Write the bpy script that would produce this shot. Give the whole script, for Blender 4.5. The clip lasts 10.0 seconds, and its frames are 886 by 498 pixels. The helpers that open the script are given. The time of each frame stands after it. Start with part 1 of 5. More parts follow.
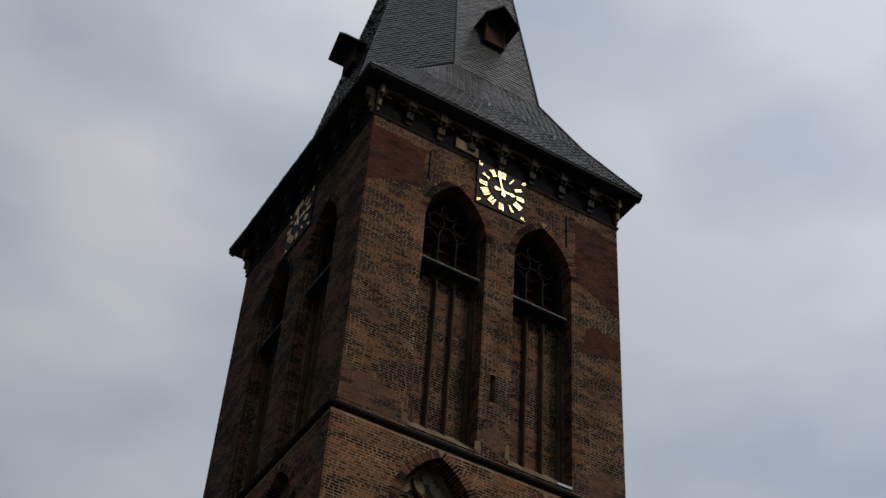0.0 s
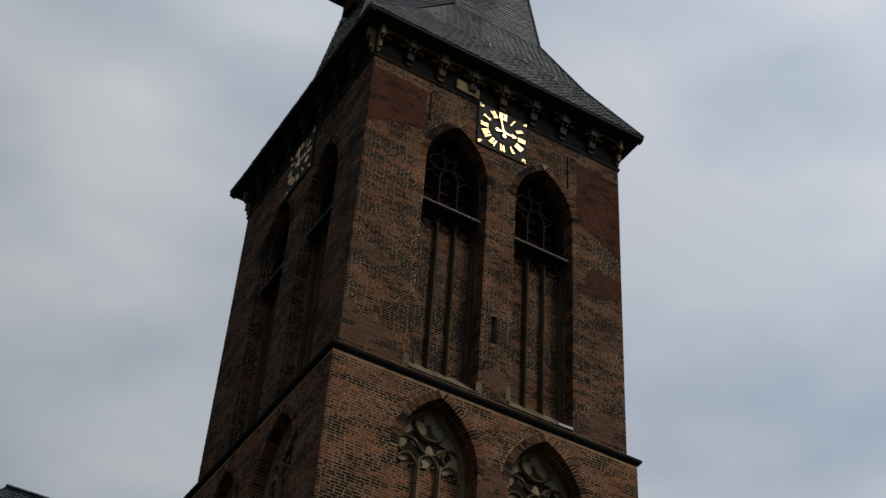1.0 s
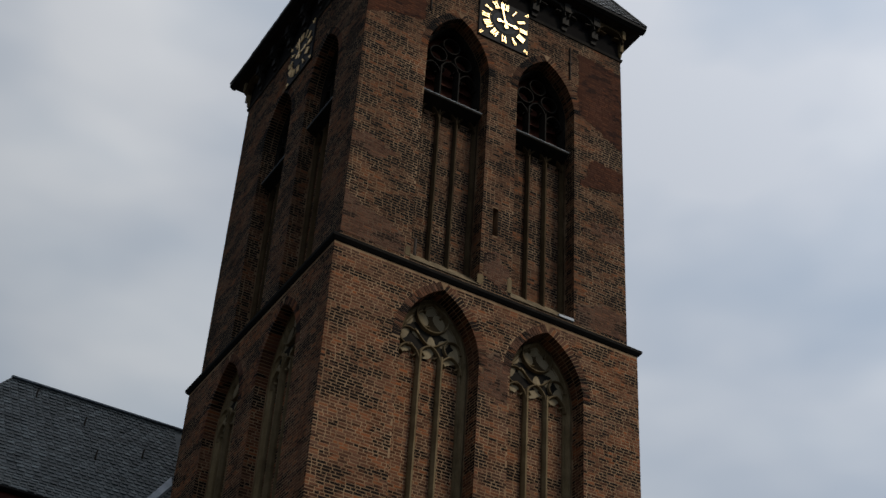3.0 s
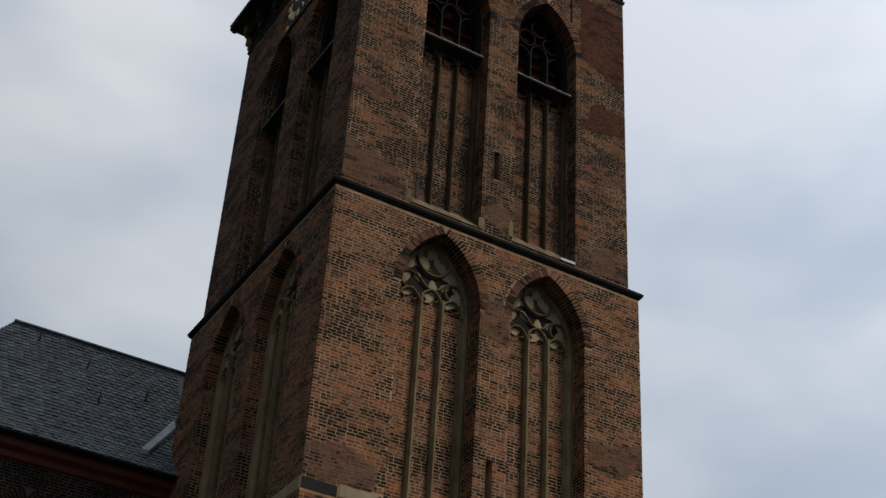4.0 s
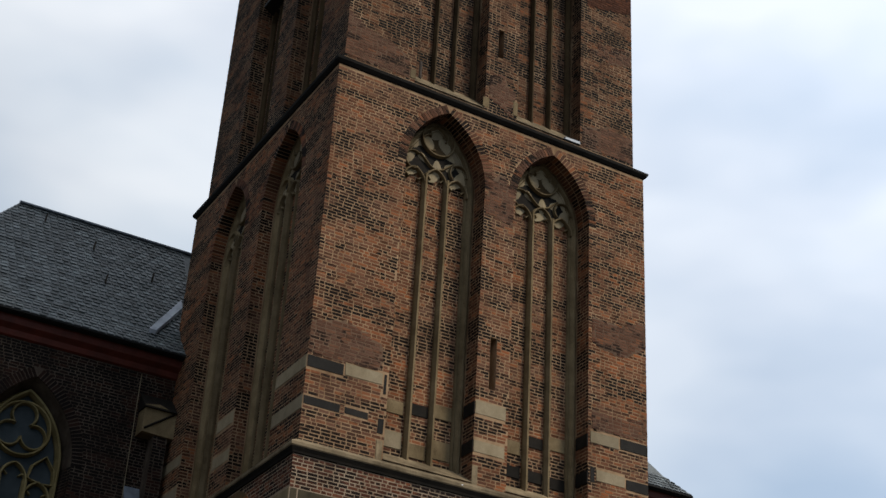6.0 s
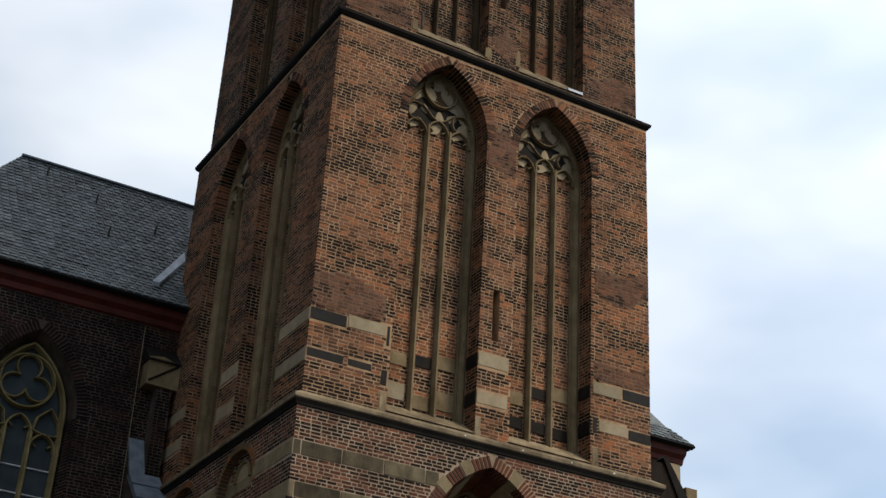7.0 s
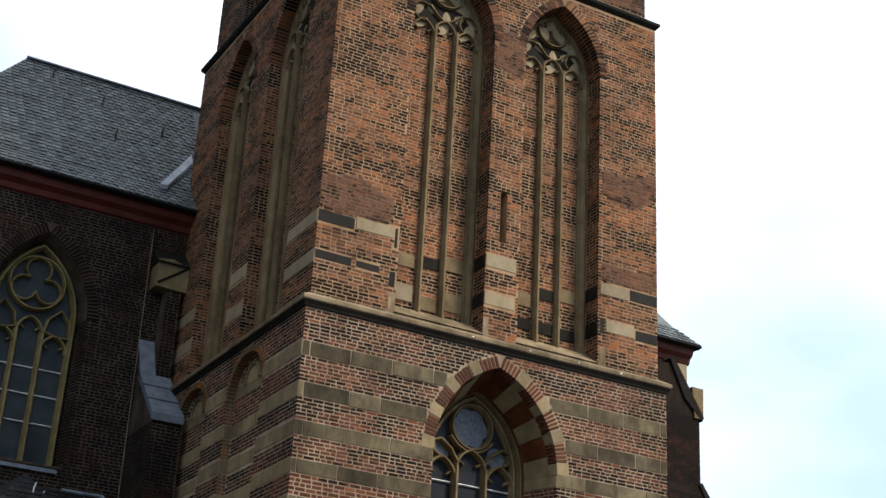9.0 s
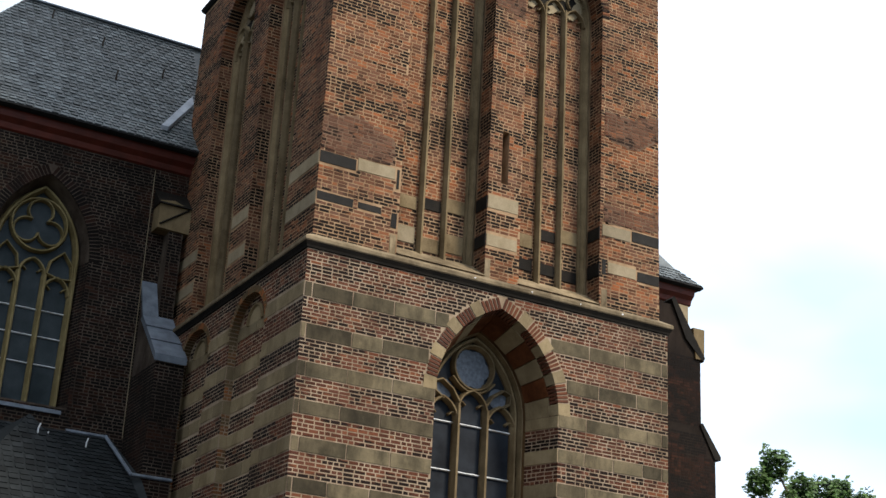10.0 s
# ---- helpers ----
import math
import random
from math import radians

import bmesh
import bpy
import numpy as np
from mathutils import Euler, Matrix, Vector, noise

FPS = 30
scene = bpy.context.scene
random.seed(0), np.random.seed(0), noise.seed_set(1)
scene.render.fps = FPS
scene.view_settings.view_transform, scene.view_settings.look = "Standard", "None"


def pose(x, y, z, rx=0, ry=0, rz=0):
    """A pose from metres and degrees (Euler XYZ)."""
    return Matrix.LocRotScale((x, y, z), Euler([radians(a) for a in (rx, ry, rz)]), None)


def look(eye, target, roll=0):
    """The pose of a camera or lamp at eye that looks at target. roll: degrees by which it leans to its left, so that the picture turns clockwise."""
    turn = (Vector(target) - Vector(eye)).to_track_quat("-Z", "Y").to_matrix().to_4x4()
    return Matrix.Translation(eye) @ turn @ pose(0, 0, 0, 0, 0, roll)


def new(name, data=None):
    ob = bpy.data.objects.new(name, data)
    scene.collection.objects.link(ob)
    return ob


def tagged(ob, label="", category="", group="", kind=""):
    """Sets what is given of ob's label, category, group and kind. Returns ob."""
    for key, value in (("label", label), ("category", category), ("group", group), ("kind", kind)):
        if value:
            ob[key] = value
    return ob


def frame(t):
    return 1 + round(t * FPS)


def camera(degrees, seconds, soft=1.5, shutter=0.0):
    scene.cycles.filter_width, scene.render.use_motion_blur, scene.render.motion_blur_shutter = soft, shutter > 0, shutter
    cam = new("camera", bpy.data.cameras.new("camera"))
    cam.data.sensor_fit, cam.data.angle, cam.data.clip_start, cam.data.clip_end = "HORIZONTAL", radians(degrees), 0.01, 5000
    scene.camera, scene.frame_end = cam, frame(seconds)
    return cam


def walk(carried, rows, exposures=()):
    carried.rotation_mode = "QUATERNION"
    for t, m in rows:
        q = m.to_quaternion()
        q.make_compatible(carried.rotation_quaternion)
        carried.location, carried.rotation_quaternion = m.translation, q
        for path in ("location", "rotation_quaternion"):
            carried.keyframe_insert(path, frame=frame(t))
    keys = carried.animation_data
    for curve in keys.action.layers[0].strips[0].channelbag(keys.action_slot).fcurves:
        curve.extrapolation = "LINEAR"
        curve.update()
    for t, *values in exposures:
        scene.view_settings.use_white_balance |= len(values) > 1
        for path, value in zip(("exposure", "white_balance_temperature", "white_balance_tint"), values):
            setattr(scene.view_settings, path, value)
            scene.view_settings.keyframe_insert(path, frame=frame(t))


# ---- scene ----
# The camera: one place on the ground, tilting down along the tower.
cam = camera(33.93, 10.0, soft=1.5)
EYE = (-13.87, -22.99, 1.6)
ROWS = [  # seconds, azimuth, pitch, roll in degrees
    (0.0, 28.060, 42.891, 4.426), (0.5, 28.165, 41.774, 4.276), (1.0, 28.229, 40.596, 4.203),
    (1.5, 28.296, 39.493, 4.159), (2.0, 28.349, 38.491, 4.098), (2.5, 28.452, 37.453, 4.014),
    (4.0, 28.656, 34.130, 3.804), (4.5, 28.693, 33.078, 3.728), (5.0, 28.708, 31.923, 3.602),
    (5.5, 28.774, 30.560, 3.557), (7.0, 28.807, 27.492, 3.362), (7.5, 28.850, 26.462, 3.277),
    (8.0, 28.818, 25.370, 3.287), (8.5, 28.750, 24.499, 3.228), (9.0, 28.717, 23.606, 3.216),
    (9.5, 28.723, 22.645, 3.184), (10.0, 28.778, 21.294, 3.158)]
EXPOSURES = [(0.0, -1.45), (1.0, -1.42), (2.5, -1.34), (4.0, -1.0), (5.5, -0.62), (7.0, -0.32), (8.5, 0.1), (10.0, 0.38)]
walk(cam, [(t, pose(*EYE, 90 + p, 0, -a) @ pose(0, 0, 0, 0, 0, r)) for t, a, p, r in ROWS], EXPOSURES)


# ---- light: bright broken overcast, the veiled sun high in front of the clock face
def nd(tree, kind, **values):
    n = tree.nodes.new(kind)
    for key, v in values.items():
        if key in n.inputs:
            n.inputs[key].default_value = v
    return n


SUN = Vector((0.42, -0.60, 0.68)).normalized()
world = bpy.data.worlds.new("world")
scene.world = world
world.use_nodes = True
wt = world.node_tree
wt.nodes.clear()
w_out = wt.nodes.new("ShaderNodeOutputWorld")
w_bg = wt.nodes.new("ShaderNodeBackground")
w_bg.inputs["Strength"].default_value = 1.0
sky = wt.nodes.new("ShaderNodeTexSky")
sky.sky_type, sky.sun_disc = "NISHITA", False
sky.sun_elevation, sky.sun_rotation = math.asin(SUN.z), math.atan2(SUN.x, SUN.y)
w_scale = wt.nodes.new("ShaderNodeVectorMath")
w_scale.operation = "SCALE"
w_scale.inputs["Scale"].default_value = 0.16
w_tc = wt.nodes.new("ShaderNodeTexCoord")
w_map = wt.nodes.new("ShaderNodeMapping")
w_map.inputs["Scale"].default_value = (1.0, 1.0, 2.2)
w_map.inputs["Location"].default_value = (0.35, 0.1, 0.22)
w_n1 = nd(wt, "ShaderNodeTexNoise", Scale=2.4, Detail=3.5, Roughness=0.45)
w_r1 = wt.nodes.new("ShaderNodeValToRGB")
w_r1.color_ramp.elements[0].position, w_r1.color_ramp.elements[0].color = 0.42, (0.66, 0.66, 0.66, 1)
w_r1.color_ramp.elements[1].position, w_r1.color_ramp.elements[1].color = 0.66, (1, 1, 1, 1)
w_n2 = nd(wt, "ShaderNodeTexNoise", Scale=5.0, Detail=3.0, Roughness=0.45)
w_r2 = wt.nodes.new("ShaderNodeValToRGB")
w_r2.color_ramp.elements[0].position, w_r2.color_ramp.elements[0].color = 0.36, (0.80, 0.875, 0.96, 1)
w_r2.color_ramp.elements[1].position, w_r2.color_ramp.elements[1].color = 0.64, (1.14, 1.14, 1.15, 1)
w_mix = wt.nodes.new("ShaderNodeMix")
w_mix.data_type = "RGBA"
wl = wt.links.new
wl(w_tc.outputs["Generated"], w_map.inputs["Vector"])
wl(w_map.outputs[0], w_n1.inputs["Vector"])
wl(w_map.outputs[0], w_n2.inputs["Vector"])
wl(w_n1.outputs["Fac"], w_r1.inputs["Fac"])
wl(w_n2.outputs["Fac"], w_r2.inputs["Fac"])
wl(sky.outputs["Color"], w_scale.inputs[0])
wl(w_r1.outputs["Color"], w_mix.inputs["Factor"])
wl(w_scale.outputs[0], w_mix.inputs["A"])
wl(w_r2.outputs["Color"], w_mix.inputs["B"])
# an overcast sky grows brighter towards the zenith
w_sep = wt.nodes.new("ShaderNodeSeparateXYZ")
w_rise = wt.nodes.new("ShaderNodeValToRGB")
for w_el, (w_at, w_v) in zip((w_rise.color_ramp.elements[0], w_rise.color_ramp.elements[1], w_rise.color_ramp.elements.new(0.5)), ((0.12, (0.27, 0.335, 0.40)), (0.70, (1.0, 0.938, 0.90)), (0.42, (0.45, 0.485, 0.52)))):
    w_el.position, w_el.color = w_at, (*w_v, 1)
w_lift = wt.nodes.new("ShaderNodeVectorMath")
w_lift.operation = "MULTIPLY"
w_gain = wt.nodes.new("ShaderNodeVectorMath")
w_gain.operation = "SCALE"
w_gain.inputs["Scale"].default_value = 2.18
wl(w_tc.outputs["Generated"], w_sep.inputs[0])
wl(w_sep.outputs["Z"], w_rise.inputs["Fac"])
wl(w_mix.outputs["Result"], w_lift.inputs[0])
wl(w_rise.outputs["Color"], w_lift.inputs[1])
wl(w_lift.outputs[0], w_gain.inputs[0])
# and towards the veiled sun
w_dot = wt.nodes.new("ShaderNodeVectorMath")
w_dot.operation = "DOT_PRODUCT"
w_dot.inputs[1].default_value = (0.82, -0.57, 0.0)
w_side = wt.nodes.new("ShaderNodeMath")
w_side.operation = "MULTIPLY_ADD"
w_side.inputs[1].default_value, w_side.inputs[2].default_value = 0.64, 1.10
w_near = wt.nodes.new("ShaderNodeVectorMath")
w_near.operation = "SCALE"
wl(w_tc.outputs["Generated"], w_dot.inputs[0])
wl(w_dot.outputs["Value"], w_side.inputs[0])
wl(w_gain.outputs[0], w_near.inputs[0])
wl(w_side.outputs[0], w_near.inputs["Scale"])
wl(w_near.outputs[0], w_bg.inputs["Color"])
wl(w_bg.outputs[0], w_out.inputs["Surface"])
sun = new("sun", bpy.data.lights.new("sun", "SUN"))
sun.data.energy, sun.data.angle, sun.data.color = 4.6, radians(11), (1.0, 0.89, 0.73)
sun.matrix_world = look(SUN * 60, (0, 0, 0))


# ---- materials
def material(name, rough=0.85, metal=0.0):
    m = bpy.data.materials.new(name)
    m.use_nodes = True
    b = m.node_tree.nodes["Principled BSDF"]
    b.inputs["Roughness"].default_value, b.inputs["Metallic"].default_value = rough, metal
    b.inputs["Specular IOR Level"].default_value = 0.08 if rough > 0.65 else (0.22 if rough > 0.46 else 0.5)
    return m, m.node_tree, b


def noise_of(t, scale, detail=4.0, rough=0.55, stretch=(1, 1, 1)):
    g = t.nodes.new("ShaderNodeNewGeometry")
    mp = t.nodes.new("ShaderNodeMapping")
    mp.inputs["Scale"].default_value = stretch
    n = nd(t, "ShaderNodeTexNoise", Scale=scale, Detail=detail, Roughness=rough)
    t.links.new(g.outputs["Position"], mp.inputs["Vector"])
    t.links.new(mp.outputs[0], n.inputs["Vector"])
    return n.outputs["Fac"]


def ramp_of(t, fac, stops):
    r = t.nodes.new("ShaderNodeValToRGB")
    els = r.color_ramp.elements
    while len(els) < len(stops):
        els.new(0.5)
    for e, (p, c) in zip(els, stops):
        e.position, e.color = p, (*c, 1) if len(c) == 3 else c
    t.links.new(fac, r.inputs["Fac"])
    return r.outputs["Color"]


def mix_of(t, fac, a, b, blend="MIX"):
    m = t.nodes.new("ShaderNodeMix")
    m.data_type, m.blend_type = "RGBA", blend
    for sock, v in (("Factor", fac), ("A", a), ("B", b)):
        if isinstance(v, bpy.types.NodeSocket):
            t.links.new(v, m.inputs[sock])
        elif sock == "Factor":
            m.inputs[sock].default_value = v
        else:
            m.inputs[sock].default_value = (*v, 1)
    return m.outputs["Result"]


def math_of(t, op, a, b=0.0, c=-0.5):
    m = t.nodes.new("ShaderNodeMath")
    m.operation = op
    for i, v in enumerate((a, b, c)):
        if isinstance(v, bpy.types.NodeSocket):
            t.links.new(v, m.inputs[i])
        else:
            m.inputs[i].default_value = v
    return m.outputs[0]


def piece_random(t):
    """A number of its own for each loose piece and each object."""
    g, o = t.nodes.new("ShaderNodeNewGeometry"), t.nodes.new("ShaderNodeObjectInfo")
    return math_of(t, "FRACT", math_of(t, "ADD", g.outputs["Random Per Island"], o.outputs["Random"]))


def bump_of(t, b, fac, strength, distance):
    n = t.nodes.new("ShaderNodeBump")
    n.inputs["Strength"].default_value, n.inputs["Distance"].default_value = strength, distance
    t.links.new(fac, n.inputs["Height"])
    t.links.new(n.outputs[0], b.inputs["Normal"])


def brick_material(name, plain, dark, share, patch_scale, seed, warm=0.5):
    """Weathered brick: streaks of dark fired bricks between stretches of worn brown and orange ones."""
    m, t, b = material(name, 0.9)
    rnd = piece_random(t)
    base = ramp_of(t, rnd, [(0.0, plain[0]), (0.35, plain[1]), (0.7, plain[2]), (0.93, plain[3]), (1.0, plain[1])])
    glow = noise_of(t, 0.55, 3.0, 0.6, (0.8 + 0.03 * seed, 0.8, 1.5))
    base = mix_of(t, warm, base, ramp_of(t, glow, [(0.42, (0.88, 0.93, 0.98)), (0.64, (1.34, 0.98, 0.66))]), "MULTIPLY")
    patch = noise_of(t, patch_scale, 4.0, 0.65, (0.75 + 0.02 * seed, 0.75, 2.6))
    rnd2 = math_of(t, "FRACT", math_of(t, "MULTIPLY", rnd, 7.31))
    both = math_of(t, "ADD", math_of(t, "MULTIPLY_ADD", patch, 2.0), math_of(t, "MULTIPLY", rnd2, 0.22))
    sel = ramp_of(t, both, [(share - 0.07, (0, 0, 0)), (share, (0.5, 0.5, 0.5)), (share + 0.05, (1, 1, 1))])
    col = mix_of(t, sel, base, dark)
    grain = noise_of(t, 26.0, 4.0, 0.7)
    col = mix_of(t, 0.6, col, ramp_of(t, grain, [(0.25, (0.6, 0.6, 0.6)), (0.75, (1.25, 1.2, 1.15))]), "MULTIPLY")
    wash = noise_of(t, 0.5, 4.0, 0.6, (1.4, 1.4, 0.5))
    col = mix_of(t, 0.5, col, ramp_of(t, wash, [(0.3, (0.55, 0.53, 0.50)), (0.68, (1.12, 1.02, 0.92))]), "MULTIPLY")
    t.links.new(col, b.inputs["Base Color"])
    bump_of(t, b, grain, 0.5, 0.012)
    return m


def stone_material(name, a, c, rough=0.85, scale=3.0, stain=(0.5, 0.48, 0.45), low=0.70):
    m, t, b = material(name, rough)
    col = ramp_of(t, noise_of(t, scale, 6.0, 0.65), [(0.3, a), (0.72, c)])
    rnd = piece_random(t)
    col = mix_of(t, 1.0, col, ramp_of(t, rnd, [(0.0, (low, low * 0.985, low * 0.95)), (1.0, (1.0, 0.97, 0.90))]), "MULTIPLY")
    col = mix_of(t, 0.8, col, ramp_of(t, noise_of(t, 1.1, 5.0, 0.7, (1.5, 1.5, 0.6)), [(0.38, stain), (0.55, (1, 1, 1))]), "MULTIPLY")
    fine = noise_of(t, 40.0, 5.0, 0.7)
    col = mix_of(t, 0.5, col, ramp_of(t, fine, [(0.3, (0.7, 0.7, 0.7)), (0.7, (1.2, 1.2, 1.2))]), "MULTIPLY")
    t.links.new(col, b.inputs["Base Color"])
    bump_of(t, b, fine, 0.4, 0.01)
    return m


BROWNS = [(0.050, 0.025, 0.016), (0.090, 0.044, 0.028), (0.128, 0.067, 0.044), (0.195, 0.078, 0.036)]
SOOTY = [(0.048, 0.024, 0.015), (0.076, 0.038, 0.023), (0.110, 0.060, 0.037), (0.15, 0.056, 0.024)]
REDS = [(0.044, 0.018, 0.012), (0.062, 0.025, 0.017), (0.082, 0.035, 0.024), (0.125, 0.050, 0.027)]
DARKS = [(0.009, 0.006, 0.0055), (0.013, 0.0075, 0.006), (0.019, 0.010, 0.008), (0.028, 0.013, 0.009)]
M_BRICK_TOP = brick_material("brick_weathered_brown", SOOTY, (0.007, 0.006, 0.0055), 0.60, 0.95, 1, 0.4)
M_BRICK_MID = brick_material("brick_weathered_orange", BROWNS, (0.012, 0.008, 0.0065), 0.655, 0.95, 2, 0.7)
M_BRICK_LOW = brick_material("brick_dark_red", REDS, (0.012, 0.0075, 0.0065), 0.64, 0.8, 3)
M_BRICK_NAVE = brick_material("brick_near_black", DARKS, (0.007, 0.0055, 0.005), 0.60, 0.7, 4)
M_BRICK_ARCH = brick_material("brick_red_rubbed", [(0.046, 0.020, 0.014), (0.060, 0.026, 0.018), (0.078, 0.035, 0.024), (0.09, 0.037, 0.022)], (0.03, 0.014, 0.010), 1.5, 1.2, 5)
M_BRICK_RUST = brick_material("brick_rust_brown", [(0.048, 0.019, 0.011), (0.060, 0.024, 0.014), (0.075, 0.032, 0.019), (0.088, 0.032, 0.016)], (0.02, 0.010, 0.008), 0.78, 1.2, 7, 0.2)
M_BRICK_PLAIN = brick_material("brick_plain_brown", [(0.068, 0.035, 0.024), (0.088, 0.046, 0.031), (0.110, 0.060, 0.041), (0.125, 0.058, 0.033)], (0.02, 0.012, 0.009), 0.72, 1.2, 8, 0.3)
M_ORANGE = brick_material("worn_orange_brick", [(0.12, 0.060, 0.028), (0.15, 0.075, 0.034), (0.17, 0.085, 0.038), (0.19, 0.07, 0.026)], (0.09, 0.065, 0.036), 0.60, 1.6, 6)
M_MORTAR = stone_material("lime_mortar", (0.180, 0.116, 0.070), (0.310, 0.215, 0.138), 0.95, 1.6, (0.55, 0.5, 0.47))
M_MORTAR_TOP = stone_material("brown_lime_mortar", (0.130, 0.082, 0.050), (0.27, 0.19, 0.125), 0.95, 1.1, (0.5, 0.42, 0.38))
M_MORTAR_LOW = stone_material("pale_lime_mortar", (0.25, 0.185, 0.130), (0.40, 0.32, 0.24), 0.95, 2.0, (0.6, 0.57, 0.54))
M_MORTAR_DARK = stone_material("near_black_mortar", (0.012, 0.009, 0.008), (0.026, 0.019, 0.015), 0.95, 1.2, (0.5, 0.48, 0.46))
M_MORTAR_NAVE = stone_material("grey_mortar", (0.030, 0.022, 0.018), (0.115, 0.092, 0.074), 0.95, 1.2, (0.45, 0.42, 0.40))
M_BAND = stone_material("band_stone_olive", (0.066, 0.057, 0.038), (0.164, 0.134, 0.086), 0.85, 2.2, (0.42, 0.42, 0.42), 0.36)
M_PALE = stone_material("pale_sandstone", (0.195, 0.160, 0.105), (0.281, 0.234, 0.164), 0.85, 2.0, (0.8, 0.78, 0.75))
M_TAN = stone_material("tan_sandstone", (0.113, 0.084, 0.047), (0.195, 0.150, 0.090), 0.85, 2.6, (0.6, 0.57, 0.52))
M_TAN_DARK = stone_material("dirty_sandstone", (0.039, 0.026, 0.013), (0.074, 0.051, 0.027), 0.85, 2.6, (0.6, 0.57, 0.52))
M_YELLOW = stone_material("yellow_sandstone", (0.125, 0.100, 0.046), (0.22, 0.18, 0.092), 0.85, 2.6, (0.7, 0.67, 0.6))
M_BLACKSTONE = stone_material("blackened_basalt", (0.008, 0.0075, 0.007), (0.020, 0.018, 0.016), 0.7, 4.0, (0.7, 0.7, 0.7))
# sooty stone, also the colour of shade under ledges and sills
M_SOOT_SHADE = stone_material("soot_and_shade_stone", (0.006, 0.0055, 0.005), (0.017, 0.014, 0.011), 0.8, 3.0, (0.6, 0.6, 0.6))
M_BAND_WARM = stone_material("band_stone_warm", (0.156, 0.121, 0.072), (0.234, 0.187, 0.117), 0.85, 2.2, (0.7, 0.68, 0.65))
M_SPLAY = stone_material("reddened_stone", (0.039, 0.020, 0.010), (0.098, 0.058, 0.028), 0.85, 2.0, (0.5, 0.45, 0.42))
M_RUST = stone_material("rust_brown_repointed_brick", (0.031, 0.012, 0.007), (0.078, 0.031, 0.016), 0.9, 1.4, (0.6, 0.55, 0.5))
M_PLAINPOINT = stone_material("brown_pointing", (0.105, 0.066, 0.045), (0.165, 0.110, 0.077), 0.9, 1.6, (0.7, 0.65, 0.6))
M_ARCHRED = stone_material("rubbed_orange_brick", (0.055, 0.019, 0.008), (0.144, 0.051, 0.019), 0.9, 3.0, (0.45, 0.4, 0.38))
M_LEDGE = stone_material("grey_ledge_stone", (0.105, 0.080, 0.050), (0.252, 0.200, 0.132), 0.85, 2.4, (0.45, 0.44, 0.42))


def plain_material(name, a, c, rough=0.5, metal=0.0, scale=6.0, pieces=False, bump=0.15):
    m, t, b = material(name, rough, metal)
    n = noise_of(t, scale, 5.0, 0.6)
    col = ramp_of(t, n, [(0.3, a), (0.7, c)])
    if pieces:
        col = mix_of(t, 1.0, col, ramp_of(t, piece_random(t), [(0.0, (0.6, 0.6, 0.6)), (1.0, (1.4, 1.4, 1.4))]), "MULTIPLY")
    t.links.new(col, b.inputs["Base Color"])
    bump_of(t, b, n, bump, 0.01)
    return m


M_SLATE = plain_material("slate", (0.013, 0.0135, 0.0145), (0.030, 0.031, 0.033), 0.38, 0.0, 5.0, True, 0.3)
M_SLATE_NAVE = plain_material("mossy_slate", (0.036, 0.043, 0.045), (0.078, 0.090, 0.094), 0.58, 0.0, 3.0, True, 0.3)
# darker copy of the slate, shade put into its colour
M_SLATE_DARK = plain_material("slate_shade_in_colour", (0.006, 0.0075, 0.008), (0.014, 0.016, 0.017), 0.68, 0.0, 4.0, True, 0.3)
M_LEAD = plain_material("lead_sheet", (0.06, 0.072, 0.088), (0.125, 0.145, 0.172), 0.5, 0.2, 4.0)
M_FLASH = plain_material("pale_lead_flashing", (0.18, 0.20, 0.225), (0.30, 0.325, 0.36), 0.6, 0.0, 4.0)
M_GUTTER = plain_material("dark_gutter", (0.006, 0.006, 0.006), (0.014, 0.014, 0.014), 0.75, 0.0, 4.0)
M_SOFFIT = plain_material("shade_toned_soffit", (0.008, 0.006, 0.005), (0.02, 0.014, 0.010), 0.9, 0.0, 3.0)
M_REDWOOD = plain_material("oxblood_painted_wood", (0.042, 0.008, 0.004), (0.080, 0.014, 0.007), 0.55, 0.0, 3.0)
M_SHUTTER = plain_material("dull_red_shutter", (0.022, 0.006, 0.005), (0.045, 0.012, 0.009), 0.8, 0.0, 5.0)
M_LOUVRE = plain_material("brown_louvre_wood", (0.050, 0.017, 0.011), (0.095, 0.032, 0.020), 0.8, 0.0, 5.0)
M_IRON = plain_material("dark_iron", (0.02, 0.017, 0.015), (0.05, 0.038, 0.03), 0.7, 0.4, 8.0)
M_WHITEBAR = plain_material("whitened_bar", (0.45, 0.46, 0.47), (0.62, 0.63, 0.64), 0.6, 0.0, 8.0)
M_GOLD = plain_material("gilding", (0.66, 0.46, 0.21), (0.80, 0.60, 0.32), 0.42, 1.0, 10.0)
M_DIAL = plain_material("black_dial", (0.006, 0.006, 0.007), (0.014, 0.014, 0.015), 0.66, 0.0, 3.0)
M_DISC = plain_material("grey_dial_centre", (0.018, 0.020, 0.024), (0.035, 0.038, 0.044), 0.7, 0.0, 3.0)
M_GLASS = plain_material("leaded_glass", (0.004, 0.005, 0.007), (0.018, 0.022, 0.028), 0.66, 0.0, 1.6, False, 0.5)
M_MESHGLASS = plain_material("wire_guarded_glass", (0.045, 0.054, 0.068), (0.12, 0.137, 0.165), 0.5, 0.0, 14.0, False, 0.6)
M_GLASS_PALE = plain_material("dusty_leaded_glass", (0.012, 0.017, 0.019), (0.030, 0.038, 0.042), 0.66, 0.0, 1.8, False, 0.5)
